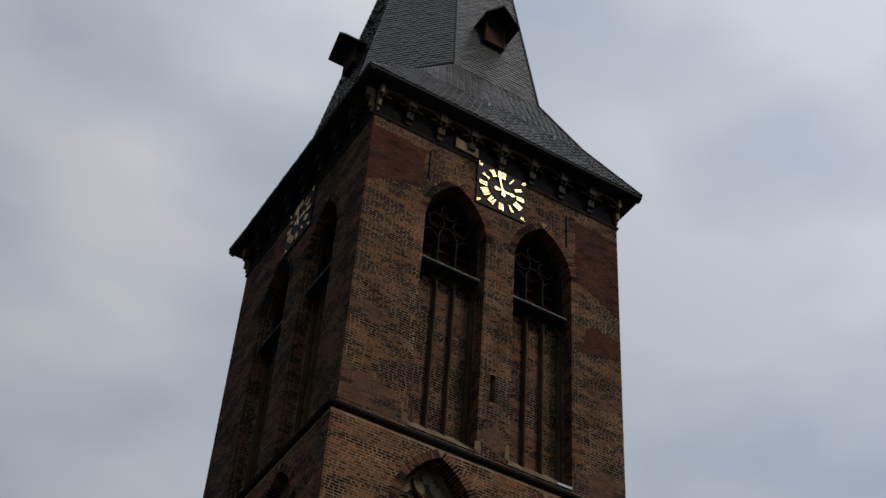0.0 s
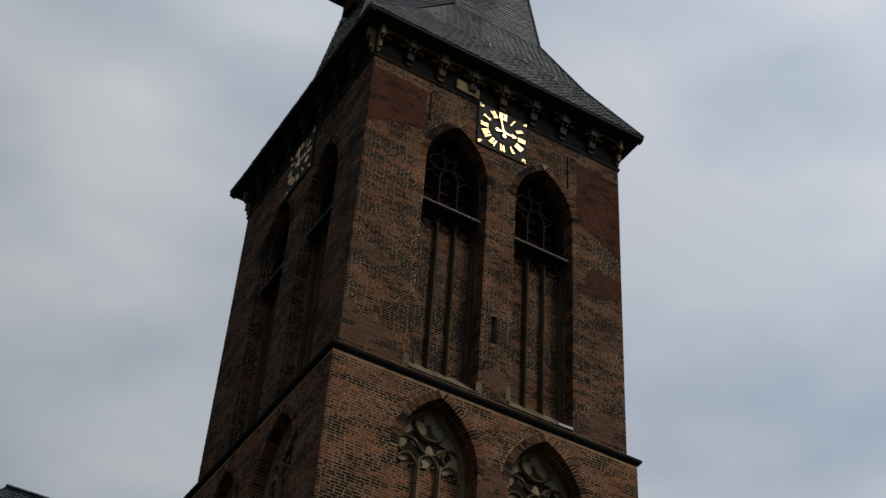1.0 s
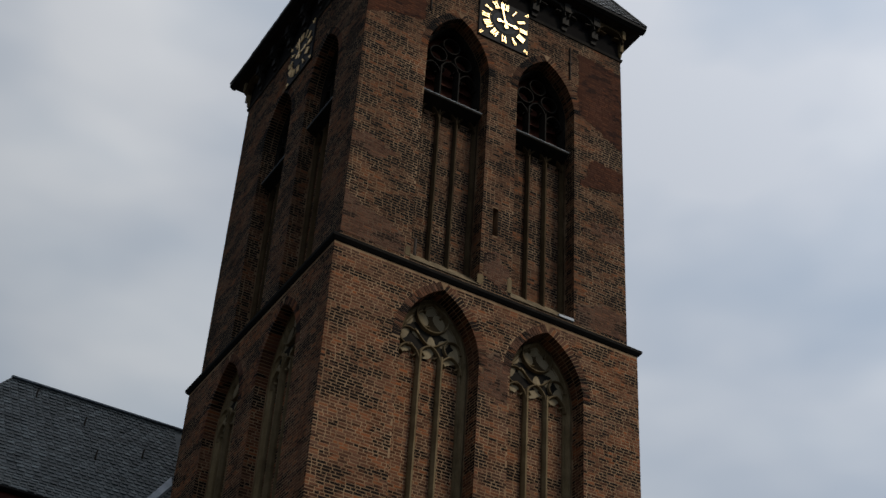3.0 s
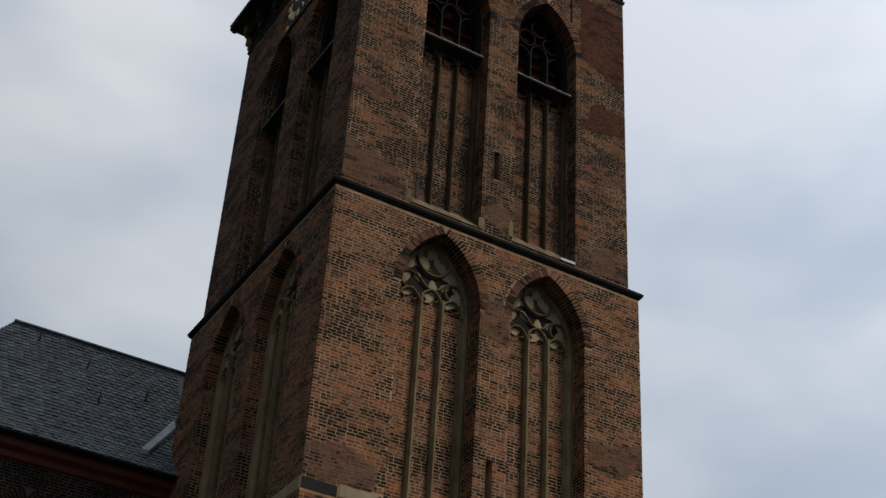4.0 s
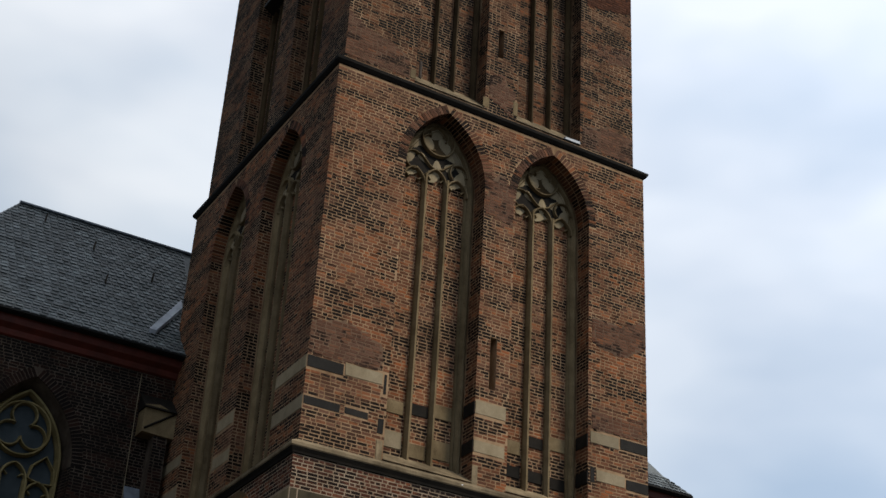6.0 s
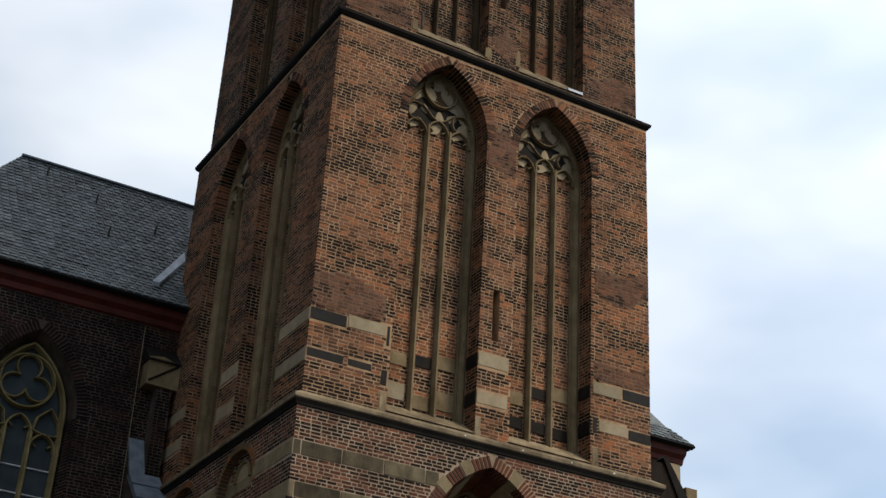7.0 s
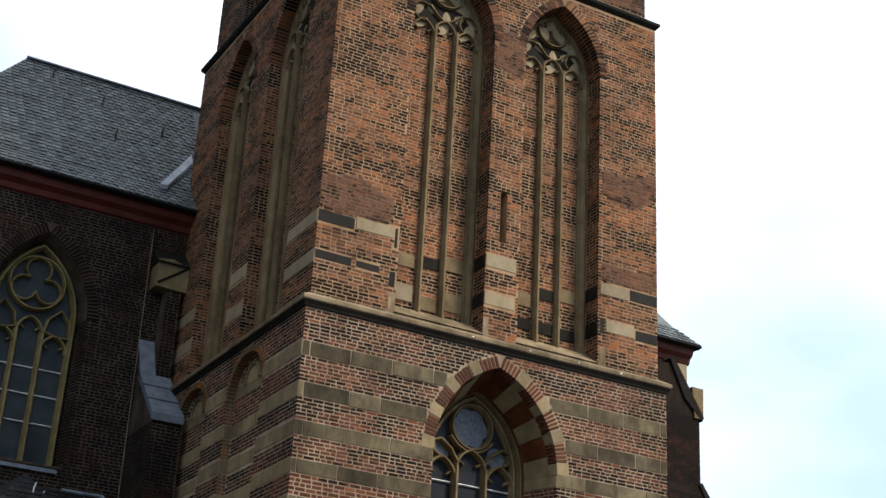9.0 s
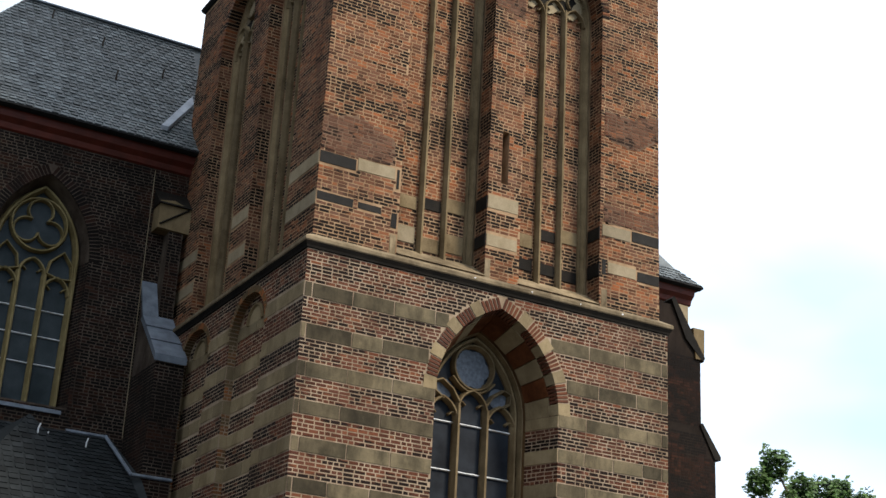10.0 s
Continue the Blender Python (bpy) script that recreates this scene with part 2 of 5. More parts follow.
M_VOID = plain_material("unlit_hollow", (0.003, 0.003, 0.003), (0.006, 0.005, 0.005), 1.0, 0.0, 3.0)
M_BARK = plain_material("bark", (0.06, 0.045, 0.03), (0.12, 0.09, 0.06), 0.9, 0.0, 10.0)
M_LEAF = plain_material("leaf", (0.020, 0.050, 0.008), (0.055, 0.105, 0.018), 0.6, 0.0, 1.5, True)
M_GROUND = stone_material("paving_setts", (0.07, 0.066, 0.06), (0.13, 0.124, 0.115), 0.9, 2.0, (0.7, 0.7, 0.7))


# ---- mesh helpers
class Frame3:
    """A flat frame: o + u*U + v*V + d*N, N pointing outward."""

    def __init__(self, o, u, v, n):
        self.o, self.u, self.v, self.n = Vector(o), Vector(u), Vector(v), Vector(n)
        self.flip = self.u.cross(self.v).dot(self.n) < 0

    def __call__(self, u, v, d=0.0):
        return tuple(self.o + self.u * u + self.v * v + self.n * d)


def facing_front(y):
    return Frame3((0, y, 0), (1, 0, 0), (0, 0, 1), (0, -1, 0))


def facing_left(x):
    return Frame3((x, 0, 0), (0, 1, 0), (0, 0, 1), (-1, 0, 0))


def facing_right(x):
    return Frame3((x, 0, 0), (0, 1, 0), (0, 0, 1), (1, 0, 0))


class Soup:
    def __init__(self):
        self.verts, self.faces = [], []

    def add(self, verts, faces, flip=False):
        n = len(self.verts)
        self.verts += verts
        self.faces += [tuple(n + i for i in (reversed(f) if flip else f)) for f in faces]

    def hexa(self, p, flip=False, back=False):
        """Eight corners: four at the back, counter-clockwise, then four in front."""
        f = [(4, 5, 6, 7), (0, 1, 5, 4), (1, 2, 6, 5), (2, 3, 7, 6), (3, 0, 4, 7)]
        self.add(p, f + [(3, 2, 1, 0)] if back else f, flip)

    def box(self, fr, u0, u1, v0, v1, d0, d1, back=False, taper=0.0):
        c = [(u0, v0), (u1, v0), (u1, v1), (u0, v1)]
        e = [(u0 + taper, v0 + taper), (u1 - taper, v0 + taper), (u1 - taper, v1 - taper), (u0 + taper, v1 - taper)]
        self.hexa([fr(u, v, d0) for u, v in c] + [fr(u, v, d1) for u, v in e], fr.flip, back)

    def prism(self, fr, poly, d0, d1, back=True):
        n = len(poly)
        verts = [fr(u, v, d0) for u, v in poly] + [fr(u, v, d1) for u, v in poly]
        faces = [tuple(range(n, 2 * n))] + [(i, (i + 1) % n, n + (i + 1) % n, n + i) for i in range(n)]
        if back:
            faces.append(tuple(reversed(range(n))))
        self.add(verts, faces, fr.flip)

    def bar(self, fr, pts, w, d0, d1, closed=False):
        """A chamfered bar along a line in the frame, standing from depth d0 to d1."""
        n = len(pts)
        prof = [(-0.5, 0.0), (-0.5, 0.45), (-0.17, 1.0), (0.17, 1.0), (0.5, 0.45), (0.5, 0.0)]
        verts, faces = [], []
        for i, (x, y) in enumerate(pts):
            a = pts[(i - 1) % n] if closed or i else pts[i]
            b = pts[(i + 1) % n] if closed or i < n - 1 else pts[i]
            tx, ty = b[0] - a[0], b[1] - a[1]
            ln = math.hypot(tx, ty) or 1.0
            nx, ny = -ty / ln, tx / ln
            verts += [fr(x + nx * w * -s, y + ny * w * -s, d0 + (d1 - d0) * k) for s, k in prof]
        m = len(prof)
        for i in range(n if closed else n - 1):
            j = (i + 1) % n
            faces += [(i * m + k, j * m + k, j * m + k + 1, i * m + k + 1) for k in range(m - 1)]
        if not closed:
            faces += [tuple(range(m)), tuple(reversed(range((n - 1) * m, n * m)))]
        self.add(verts, faces, not fr.flip)

    def panel(self, fr, outer, holes=(), d=0.0):
        """A flat polygon with holes."""
        bm = bmesh.new()
        for loop in (outer, *holes):
            vs = [bm.verts.new((u, v, 0)) for u, v in loop]
            for i, a in enumerate(vs):
                bm.edges.new((a, vs[(i + 1) % len(vs)]))
        bmesh.ops.triangle_fill(bm, use_beauty=True, edges=bm.edges[:])
        bm.verts.index_update()
        verts = [fr(v.co.x, v.co.y, d) for v in bm.verts]
        faces = []
        for f in bm.faces:
            ids = [v.index for v in f.verts]
            a, b, c = [v.co for v in f.verts][:3]
            faces.append(ids if (b - a).cross(c - a).z > 0 else ids[::-1])
        self.add(verts, faces, fr.flip)
        bm.free()

    def reveal(self, fr, loop, d0, d1):
        n = len(loop)
        self.add([fr(u, v, d0) for u, v in loop] + [fr(u, v, d1) for u, v in loop],
                 [(i, n + i, n + (i + 1) % n, (i + 1) % n) for i in range(n)], not fr.flip)


def part(name, soup, mat, parent=None, label="", kind=""):
    """One mesh object from a soup or a bmesh, under its thing or part."""
    me = bpy.data.meshes.new(name)
    if isinstance(soup, Soup):
        me.from_pydata(soup.verts, [], soup.faces)
    else:
        soup.to_mesh(me)
        soup.free()
    if isinstance(soup, Soup) and len(soup.faces) < 600:
        bm = bmesh.new()
        bm.from_mesh(me)
        bmesh.ops.remove_doubles(bm, verts=bm.verts[:], dist=0.0004)
        bm.to_mesh(me)
        bm.free()
    me.update()
    me.materials.append(mat)
    ob = new(name, me)
    if parent is not None:
        ob.parent = parent
    return tagged(ob, label, kind=kind)


def arch_arc(c, h, spring, rise, n=10, grow=0.0):
    """A pointed arch from its right foot over the top to its left foot."""
    r = (h * h + rise * rise) / (2 * h)
    top = math.acos(max(-1, min(1, (r - h) / (r + grow))))
    right = [(c + h - r + (r + grow) * math.cos(top * i / n), spring + (r + grow) * math.sin(top * i / n)) for i in range(n + 1)]
    return right + [(2 * c - x, y) for x, y in right[-2::-1]]


class Niche:
    def __init__(self, c, h, foot, spring, rise, ring=0.2):
        self.c, self.h, self.foot, self.spring, self.rise, self.ring = c, h, foot, spring, rise, ring
        self.r = (h * h + rise * rise) / (2 * h)

    def loop(self, inset=0.0, n=10):
        h = self.h - inset
        return [(self.c - h, self.foot), (self.c + h, self.foot)] + arch_arc(self.c, self.h, self.spring, self.rise, n, -inset)

    def half(self, v, grow=0.0):
        """Half the width that the niche takes at height v, none outside it."""
        if v < self.foot:
            return 0.0
        if v <= self.spring:
            return self.h
        q = (self.r + grow) ** 2 - (v - self.spring) ** 2
        return max(0.0, self.h - self.r + math.sqrt(q)) if q > 0 else 0.0


def free_spans(u0, u1, taken):
    spans = [(u0, u1)]
    for a, b in taken:
        nxt = []
        for s, e in spans:
            if b <= s or a >= e:
                nxt.append((s, e))
            else:
                if a > s:
                    nxt.append((s, a))
                if b < e:
                    nxt.append((b, e))
        spans = nxt
    return spans


COURSE, BRICK, JOINT = 0.0735, 0.215, 0.0205


def lay_bricks(rng, u0, u1, v0, v1, niches=(), blocks=(), bulge=0.005, mask=None):
    """The bricks of one face, course by course: (u0, u1, v0, v1, proud)."""
    out = []
    rows = max(1, round((v1 - v0) / COURSE))
    hgt = (v1 - v0) / rows
    for k in range(rows):
        a, b = v0 + k * hgt, v0 + (k + 1) * hgt
        mid = (a + b) / 2
        taken = [(n.c - w, n.c + w) for n in niches if (w := n.half(mid, n.ring)) > 0]
        taken += [(p, q) for p, q, lo, hi in blocks if lo - 0.02 < mid < hi + 0.02]
        for s, e in free_spans(u0, u1, taken):
            x = s - ((k % 2) * 0.5 + rng.uniform(0, 0.12)) * BRICK * (0.9 if k % 2 else 1)
            while x < e:
                ln = BRICK * (rng.uniform(0.92, 1.06) if rng.random() > (0.22 if k % 2 else 0.62) else 0.53)
                p, q = max(x, s), min(x + ln - JOINT, e)
                if q - p > 0.035 and not (mask and not mask((p + q) / 2, mid)):
                    j = rng.uniform(-0.003, 0.003)
                    out.append((p, q, a + JOINT / 2 + j, b - JOINT / 2 + j, rng.uniform(0.35, 1.0) * bulge))
                x += ln
    return out


def brickwork(fr, bricks, d=0.0, soup=None):
    s = soup or Soup()
    for p, q, a, b, out in bricks:
        j = [((p + q) * 37.1 + a * 91.7 + k * 2.3) % 1.0 * 0.007 - 0.0035 for k in range(4)]
        c = [(p + j[0], a + j[1]), (q + j[2], a - j[0]), (q + j[3], b + j[2]), (p - j[1], b - j[3])]
        s.hexa([fr(u, v, d - 0.004) for u, v in c] + [fr(u, v, d + out) for u, v in c], fr.flip)
    return s


def voussoirs(rng, fr, n, soup, depth, step=0.085, ring=None, proud=0.014, parent=None, mat=None):
    """The ring of bricks on edge round a pointed arch, running into the reveal."""
    ring = ring or n.ring
    r = n.r
    top = math.acos((r - n.h) / r)
    k = max(3, round(top * (r + ring / 2) / step))
    for side in (1, -1):
        for i in range(k):
            a0, a1 = top * (i + 0.12) / k, top * (i + 0.88) / k
            ri, ro = r - 0.006, r + ring * rng.uniform(0.93, 1.02)
            cx = n.c + side * (n.h - r)
            q = [(cx + side * rr * math.cos(a), n.spring + rr * math.sin(a)) for rr, a in ((ri, a0), (ro, a0), (ro, a1), (ri, a1))]
            q = q if side > 0 else q[::-1]
            out = proud * rng.uniform(0.5, 1.0)
            piece = Soup() if parent else soup
            near = -0.20 if depth > 0.3 else -depth
            piece.hexa([fr(x, y, near) for x, y in q] + [fr(x, y, out) for x, y in q], fr.flip)
            if depth > 0.3:
                soup.hexa([fr(x, y, -depth) for x, y in q] + [fr(x, y, near - 0.018) for x, y in q], fr.flip)
            if parent:
                part("voussoir", piece, mat, parent)


def circle(c, v, r, n=24, a0=0.0, a1=2 * math.pi):
    full = abs(a1 - a0 - 2 * math.pi) < 1e-6
    m = n if full else n + 1
    return [(c + r * math.cos(a0 + (a1 - a0) * i / n), v + r * math.sin(a0 + (a1 - a0) * i / n)) for i in range(m)]


# ---- ground
s = Soup()
s.add([(-900, -900, 0), (900, -900, 0), (900, 900, 0), (-900, 900, 0)], [(0, 1, 2, 3)])
tagged(part("ground", s, M_GROUND), "grey paved church square with worn setts", "ground", kind="structure")
# unseen plain walls added behind the camera to block low skylight on the tower
for name, (x0, y0, x1, y1) in (("wall_south", (-48, -46.6, 40, -46)), ("wall_west", (-48.6, -46, -48, 70))):
    s = Soup()
    s.add([(x0, y0, 0), (x1, y0, 0), (x1, y1, 0), (x0, y1, 0), (x0, y0, 12), (x1, y0, 12), (x1, y1, 12), (x0, y1, 12)],
          [(0, 1, 5, 4), (1, 2, 6, 5), (2, 3, 7, 6), (3, 0, 4, 7), (4, 5, 6, 7)])
    tagged(part(name, s, M_MORTAR_NAVE), "plain dark unseen walls added to block low skylight", "wall", kind="structure")

# ---- the tower: three brick stages, each a little narrower
H1, H2, H3 = 4.12, 4.0, 3.836          # half widths
YC = 4.0                               # the axis stands at (0, YC)
Z_S1, Z_S2, Z_EAVE = 11.32, 20.10, 30.62
tower = tagged(new("church_tower"), "tall three-stage medieval brick church tower with slate spire and stone bands", "church tower")
rng = random.Random(5)


def stage(h, z0, z1, holes_front, holes_left, mortar):
    """The mortar core of one stage, with its niches sunk in."""
    s = Soup()
    for fr, lo, hi, holes in ((facing_front(YC - h), -h, h, holes_front), (facing_left(-h), YC - h, YC + h, holes_left)):
        loops = [n.loop() for n in holes]
        s.panel(fr, [(lo, z0), (hi, z0), (hi, z1), (lo, z1)], loops)
        for n, lp in zip(holes, loops):
            s.reveal(fr, lp, 0, -n.depth)
    for fr, lo, hi in ((facing_right(h), YC - h, YC + h), (Frame3((0, YC + h, 0), (1, 0, 0), (0, 0, 1), (0, 1, 0)), -h, h)):
        s.panel(fr, [(lo, z0), (hi, z0), (hi, z1), (lo, z1)])
    return part("wall", s, mortar, tower)


def niche(c, h, foot, spring, rise, depth, ring=0.2):
    n = Niche(c, h, foot, spring, rise, ring)
    n.depth = depth
    return n


class Slot(Niche):
    """A narrow upright opening."""

    def __init__(self, u0, u1, lo, hi, depth):
        self.u0, self.u1, self.lo, self.hi, self.depth = u0, u1, lo, hi, depth

    def loop(self, inset=0.0, n=10):
        return [(self.u0, self.lo), (self.u1, self.lo), (self.u1, self.hi), (self.u0, self.hi)]


SLOT_MID, SLOT_TOP = Slot(0.01, 0.17, 13.55, 14.72, 0.45), Slot(-0.01, 0.14, 21.95, 22.76, 0.45)
N1F = [niche(0.07, 1.38, 3.2, 8.95, 1.90, 0.85, 0.26)]
N1L = [niche(2.53, 0.885, 3.0, 10.15, 0.82, 0.17, 0.13), niche(5.48, 0.885, 3.0, 10.15, 0.82, 0.17, 0.13)]
N2F = [niche(-1.27, 0.98, 11.48, 18.20, 1.58, 0.54), niche(1.48, 0.98, 11.48, 18.20, 1.52, 0.54)]
N2L = [niche(2.42, 1.02, 11.48, 18.05, 1.60, 0.40), niche(5.38, 1.0, 11.48, 18.05, 1.60, 0.40)]
N3F = [niche(-1.20, 0.90, 20.38, 26.85, 1.50, 0.48), niche(1.43, 0.88, 20.38, 26.80, 1.48, 0.48)]
N3L = [niche(2.45, 0.86, 20.38, 26.75, 1.45, 0.48), niche(5.15, 0.86, 20.38, 26.75, 1.45, 0.48)]

F1, L1 = facing_front(YC - H1), facing_left(-H1)
F2, L2 = facing_front(YC - H2), facing_left(-H2)
F3, L3 = facing_front(YC - H3), facing_left(-H3)
wall_low = stage(H1, 0.0, Z_S1, N1F, N1L, M_MORTAR_LOW)
wall_mid = stage(H2, Z_S1, Z_S2, N2F + [SLOT_MID], N2L, M_MORTAR)
wall_top = stage(H3, Z_S2, 30.55, N3F + [SLOT_TOP], N3L, M_MORTAR_TOP)

# bands of stone in the low stage, one height all round
BANDS = [(10.20, 10.49), (9.42, 9.71), (8.72, 9.00), (8.03, 8.30), (7.36, 7.64), (6.64, 6.91), (5.90, 6.18), (5.18, 5.46), (4.46, 4.74), (3.74, 4.02)]
blocks_front, blocks_left, blocks_recess = [], [], []
for k, (lo, hi) in enumerate(BANDS):
    n = N1F[0]
    w = n.half((lo + hi) / 2, n.ring)
    for a, b in free_spans(-H1, H1, [(n.c - w, n.c + w)]):
        cuts, x = [a], a
        if a == -H1:
            cuts.append(a + (0.10 if k % 2 else 0.16))
            x = cuts[-1]
        while b - x > 1.15:
            x += rng.uniform(0.62, 0.95)
            cuts.append(x)
        cuts += [b - 0.16, b] if b == H1 else [b]
        blocks_front += [(p, q, lo, hi) for p, q in zip(cuts, cuts[1:])]
for k, (lo, hi) in enumerate(BANDS):
    for a, b, row in ((YC - H1, 1.645, blocks_left), (1.645, 3.415, blocks_recess), (3.415, 4.595, blocks_left), (4.595, 6.365, blocks_recess), (6.365, YC + H1, blocks_left)):
        x, cuts = a, [a]
        while b - x > 1.0:
            x += rng.uniform(0.5, 0.9)
            cuts.append(x)
        cuts.append(b)
        row += [(p, q, lo, hi) for p, q in zip(cuts, cuts[1:])]


def lay_blocks(fr, blocks, parent, mat, name="stone_block", proud=0.012):
    for p, q, lo, hi in blocks:
        s = Soup()
        a, b, c, d, e, f, g, h = (rng.uniform(0.007, 0.018) for _ in range(8))
        c = [(p + a, lo + b), (q - c, lo + d), (q - e, hi - f), (p + g, hi - h)]
        o = proud * rng.uniform(0.6, 1.2)
        s.hexa([fr(u, v, -0.01) for u, v in c] + [fr(u, v, o) for u, v in c], fr.flip)
        part(name, s, mat, parent)


# ---- spire: a flared skirt from the square eaves to an eight-sided spire
EA = 4.36
A8, S8, Z8, APEX = 3.45, 1.44, 33.5, 53.5
eave_ring = [(-EA, YC - EA), (EA, YC - EA), (EA, YC + EA), (-EA, YC + EA)]
oct_ring = [(-S8, YC - A8), (S8, YC - A8), (A8, YC - S8), (A8, YC + S8), (S8, YC + A8), (-S8, YC + A8), (-A8, YC + S8), (-A8, YC - S8)]
s = Soup()
lv = [(x, y, Z_EAVE + 0.10) for x, y in eave_ring] + [(x, y, Z8) for x, y in oct_ring]
# the skirt sags inward a little between eaves and spire
mid_ring = []
for i, (x, y) in enumerate(oct_ring):
    cx, cy = eave_ring[(0, 1, 1, 2, 2, 3, 3, 0)[i]]
    mid_ring.append((x * 0.56 + cx * 0.44, y * 0.56 + cy * 0.44, Z_EAVE + 0.10 + (Z8 - Z_EAVE - 0.10) * 0.475))
lv += mid_ring
s.add(lv, [(0, 1, 13, 12), (12, 13, 5, 4), (1, 14, 13), (13, 14, 6, 5), (1, 2, 15, 14), (14, 15, 7, 6), (2, 16, 15), (15, 16, 8, 7),
           (2, 3, 17, 16), (16, 17, 9, 8), (3, 18, 17), (17, 18, 10, 9), (3, 0, 19, 18), (18, 19, 11, 10), (0, 12, 19), (19, 12, 4, 11)])
roof_skirt = part("roof_skirt", s, M_SLATE, tower, "flared grey slate skirt under the spire")
s = Soup()
sp = [(x, y, Z8) for x, y in oct_ring] + [(0, YC, APEX)] + [(x, y, Z8 + 0.02) for x, y in oct_ring]
s.add(sp, [(i, (i + 1) % 8, 8) for i in range(8)] + [(9 + (i + 1) % 8, 9 + i, i, (i + 1) % 8)[::-1] for i in range(8)])
spire = part("spire", s, M_SLATE, tower, "steep eight-sided slate spire")


def slate_face(a, b, c, d, wide, high, seed, soup, z_max=1e9, lift=0.022):
    """Slates on the four-cornered roof face a, b (foot), c, d (top), row by row."""
    r = random.Random(seed)
    a, b, c, d = Vector(a), Vector(b), Vector(c), Vector(d)
    nrm = ((b - a) + (c - d)).cross((c + d) - (a + b)).normalized()
    up = ((c + d) / 2 - (a + b) / 2)
    rows = max(1, int(up.length / high))
    for k in range(rows):
        f0, f1 = k / rows, min(1.0, (k + 1.25) / rows)
        p0, p1, q0, q1 = a.lerp(d, f0), b.lerp(c, f0), a.lerp(d, f1), b.lerp(c, f1)
        if p0.z > z_max:
            break
        n = max(1, round((p1 - p0).length / wide))
        off = 0.5 if k % 2 else 0.0
        for i in range(-1, n + 1):
            s0, s1 = (i + off + 0.02) / n, (i + off + 0.98) / n
            s0, s1 = max(0, s0), min(1, s1)
            if s1 - s0 < 0.2 / n:
                continue
            w0 = lift * r.uniform(0.75, 1.25)
            e0 = (s1 - s0) * 0.22
            m0 = p0.lerp(p1, s0 + e0) + nrm * w0
            m1 = p0.lerp(p1, s1) + nrm * w0
            j = (q0 - p0) * 0.3
            soup.add([tuple(p0.lerp(p1, s0) + j + nrm * w0 * 0.8), tuple(m0), tuple(m1), tuple(q0.lerp(q1, s1) + nrm * 0.003), tuple(q0.lerp(q1, s0) + nrm * 0.003),
                      tuple(m0 - nrm * w0), tuple(m1 - nrm * w0), tuple(p0.lerp(p1, s0) + j - nrm * 0.002)],
                     [(0, 1, 2, 3, 4), (5, 6, 2, 1), (7, 5, 1, 0)])


sl = Soup()
P = [Vector(v) for v in lv]
slate_face(P[0], P[1], P[13], P[12], 0.21, 0.135, 1, sl)
slate_face(P[12], P[13], P[5], P[4], 0.21, 0.135, 2, sl)
slate_face(P[3], P[0], P[19], P[18], 0.21, 0.135, 3, sl)
slate_face(P[18], P[19], P[11], P[10], 0.21, 0.135, 4, sl)
slate_face(P[19], P[12], P[4], P[11], 0.21, 0.135, 8, sl)
slate_face(P[0], P[0], P[12], P[19], 0.21, 0.135, 9, sl)
part("slates", sl, M_SLATE, roof_skirt, "overlapping small grey slates", "stuff")
sl = Soup()
for i, j, sd in ((0, 1, 5), (7, 0, 6), (6, 7, 7)):
    lo = Vector(sp[i]), Vector(sp[j])
    ap = Vector((0, YC, APEX))
    slate_face(lo[0], lo[1], lo[1].lerp(ap, 0.42), lo[0].lerp(ap, 0.42), 0.21, 0.135, sd, sl)
part("slates", sl, M_SLATE, spire, "overlapping small grey slates", "stuff")

def roof_roll(points, r, parent):
    """A dark roll along a hip, through the given points."""
    for a, b in zip(points, points[1:]):
        a, b = Vector(a), Vector(b)
        u = (b - a).normalized()
        v = u.orthogonal().normalized() * r
        w = u.cross(v)
        s = Soup()
        s.hexa([tuple(a + v), tuple(a + w), tuple(a - v), tuple(a - w), tuple(b + v), tuple(b + w), tuple(b - v), tuple(b - w)], False, True)
        part("hip_roll", s, M_SLATE_DARK, parent)


apex = Vector((0, YC, APEX))
roof_roll([P[1], P[13], P[5], P[5].lerp(apex, 0.45)], 0.045, roof_skirt)
roof_roll([P[1], P[14], P[6]], 0.045, roof_skirt)
roof_roll([P[4], P[4].lerp(apex, 0.45)], 0.03, roof_skirt)
roof_roll([P[3], P[18], P[10]], 0.045, roof_skirt)
roof_roll([P[11] + Vector((-0.03, -0.03, -0.02)), P[4] + Vector((-0.03, -0.03, -0.02))], 0.05, roof_skirt)

# eaves: a dark gutter board round the tower, soffit under it coloured with shade
s = Soup()
for fr, lo, hi in ((F3, -EA, EA), (L3, YC - EA, YC + EA)):
    o = EA - H3
    s.bar(fr, [(lo, Z_EAVE + 0.02), (hi, Z_EAVE + 0.02)], 0.20, o - 0.17, o + 0.01)
part("gutter", s, M_GUTTER, tower, "dark eaves gutter round the tower top")
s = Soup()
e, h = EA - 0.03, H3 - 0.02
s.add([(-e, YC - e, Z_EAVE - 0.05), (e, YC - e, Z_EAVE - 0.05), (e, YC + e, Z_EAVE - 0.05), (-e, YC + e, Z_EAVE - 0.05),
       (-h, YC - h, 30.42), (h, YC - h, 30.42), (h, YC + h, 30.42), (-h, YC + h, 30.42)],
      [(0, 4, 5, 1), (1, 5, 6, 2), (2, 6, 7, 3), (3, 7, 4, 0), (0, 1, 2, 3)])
part("soffit", s, M_SOFFIT, tower, "boarded soffit with shade in its colour")


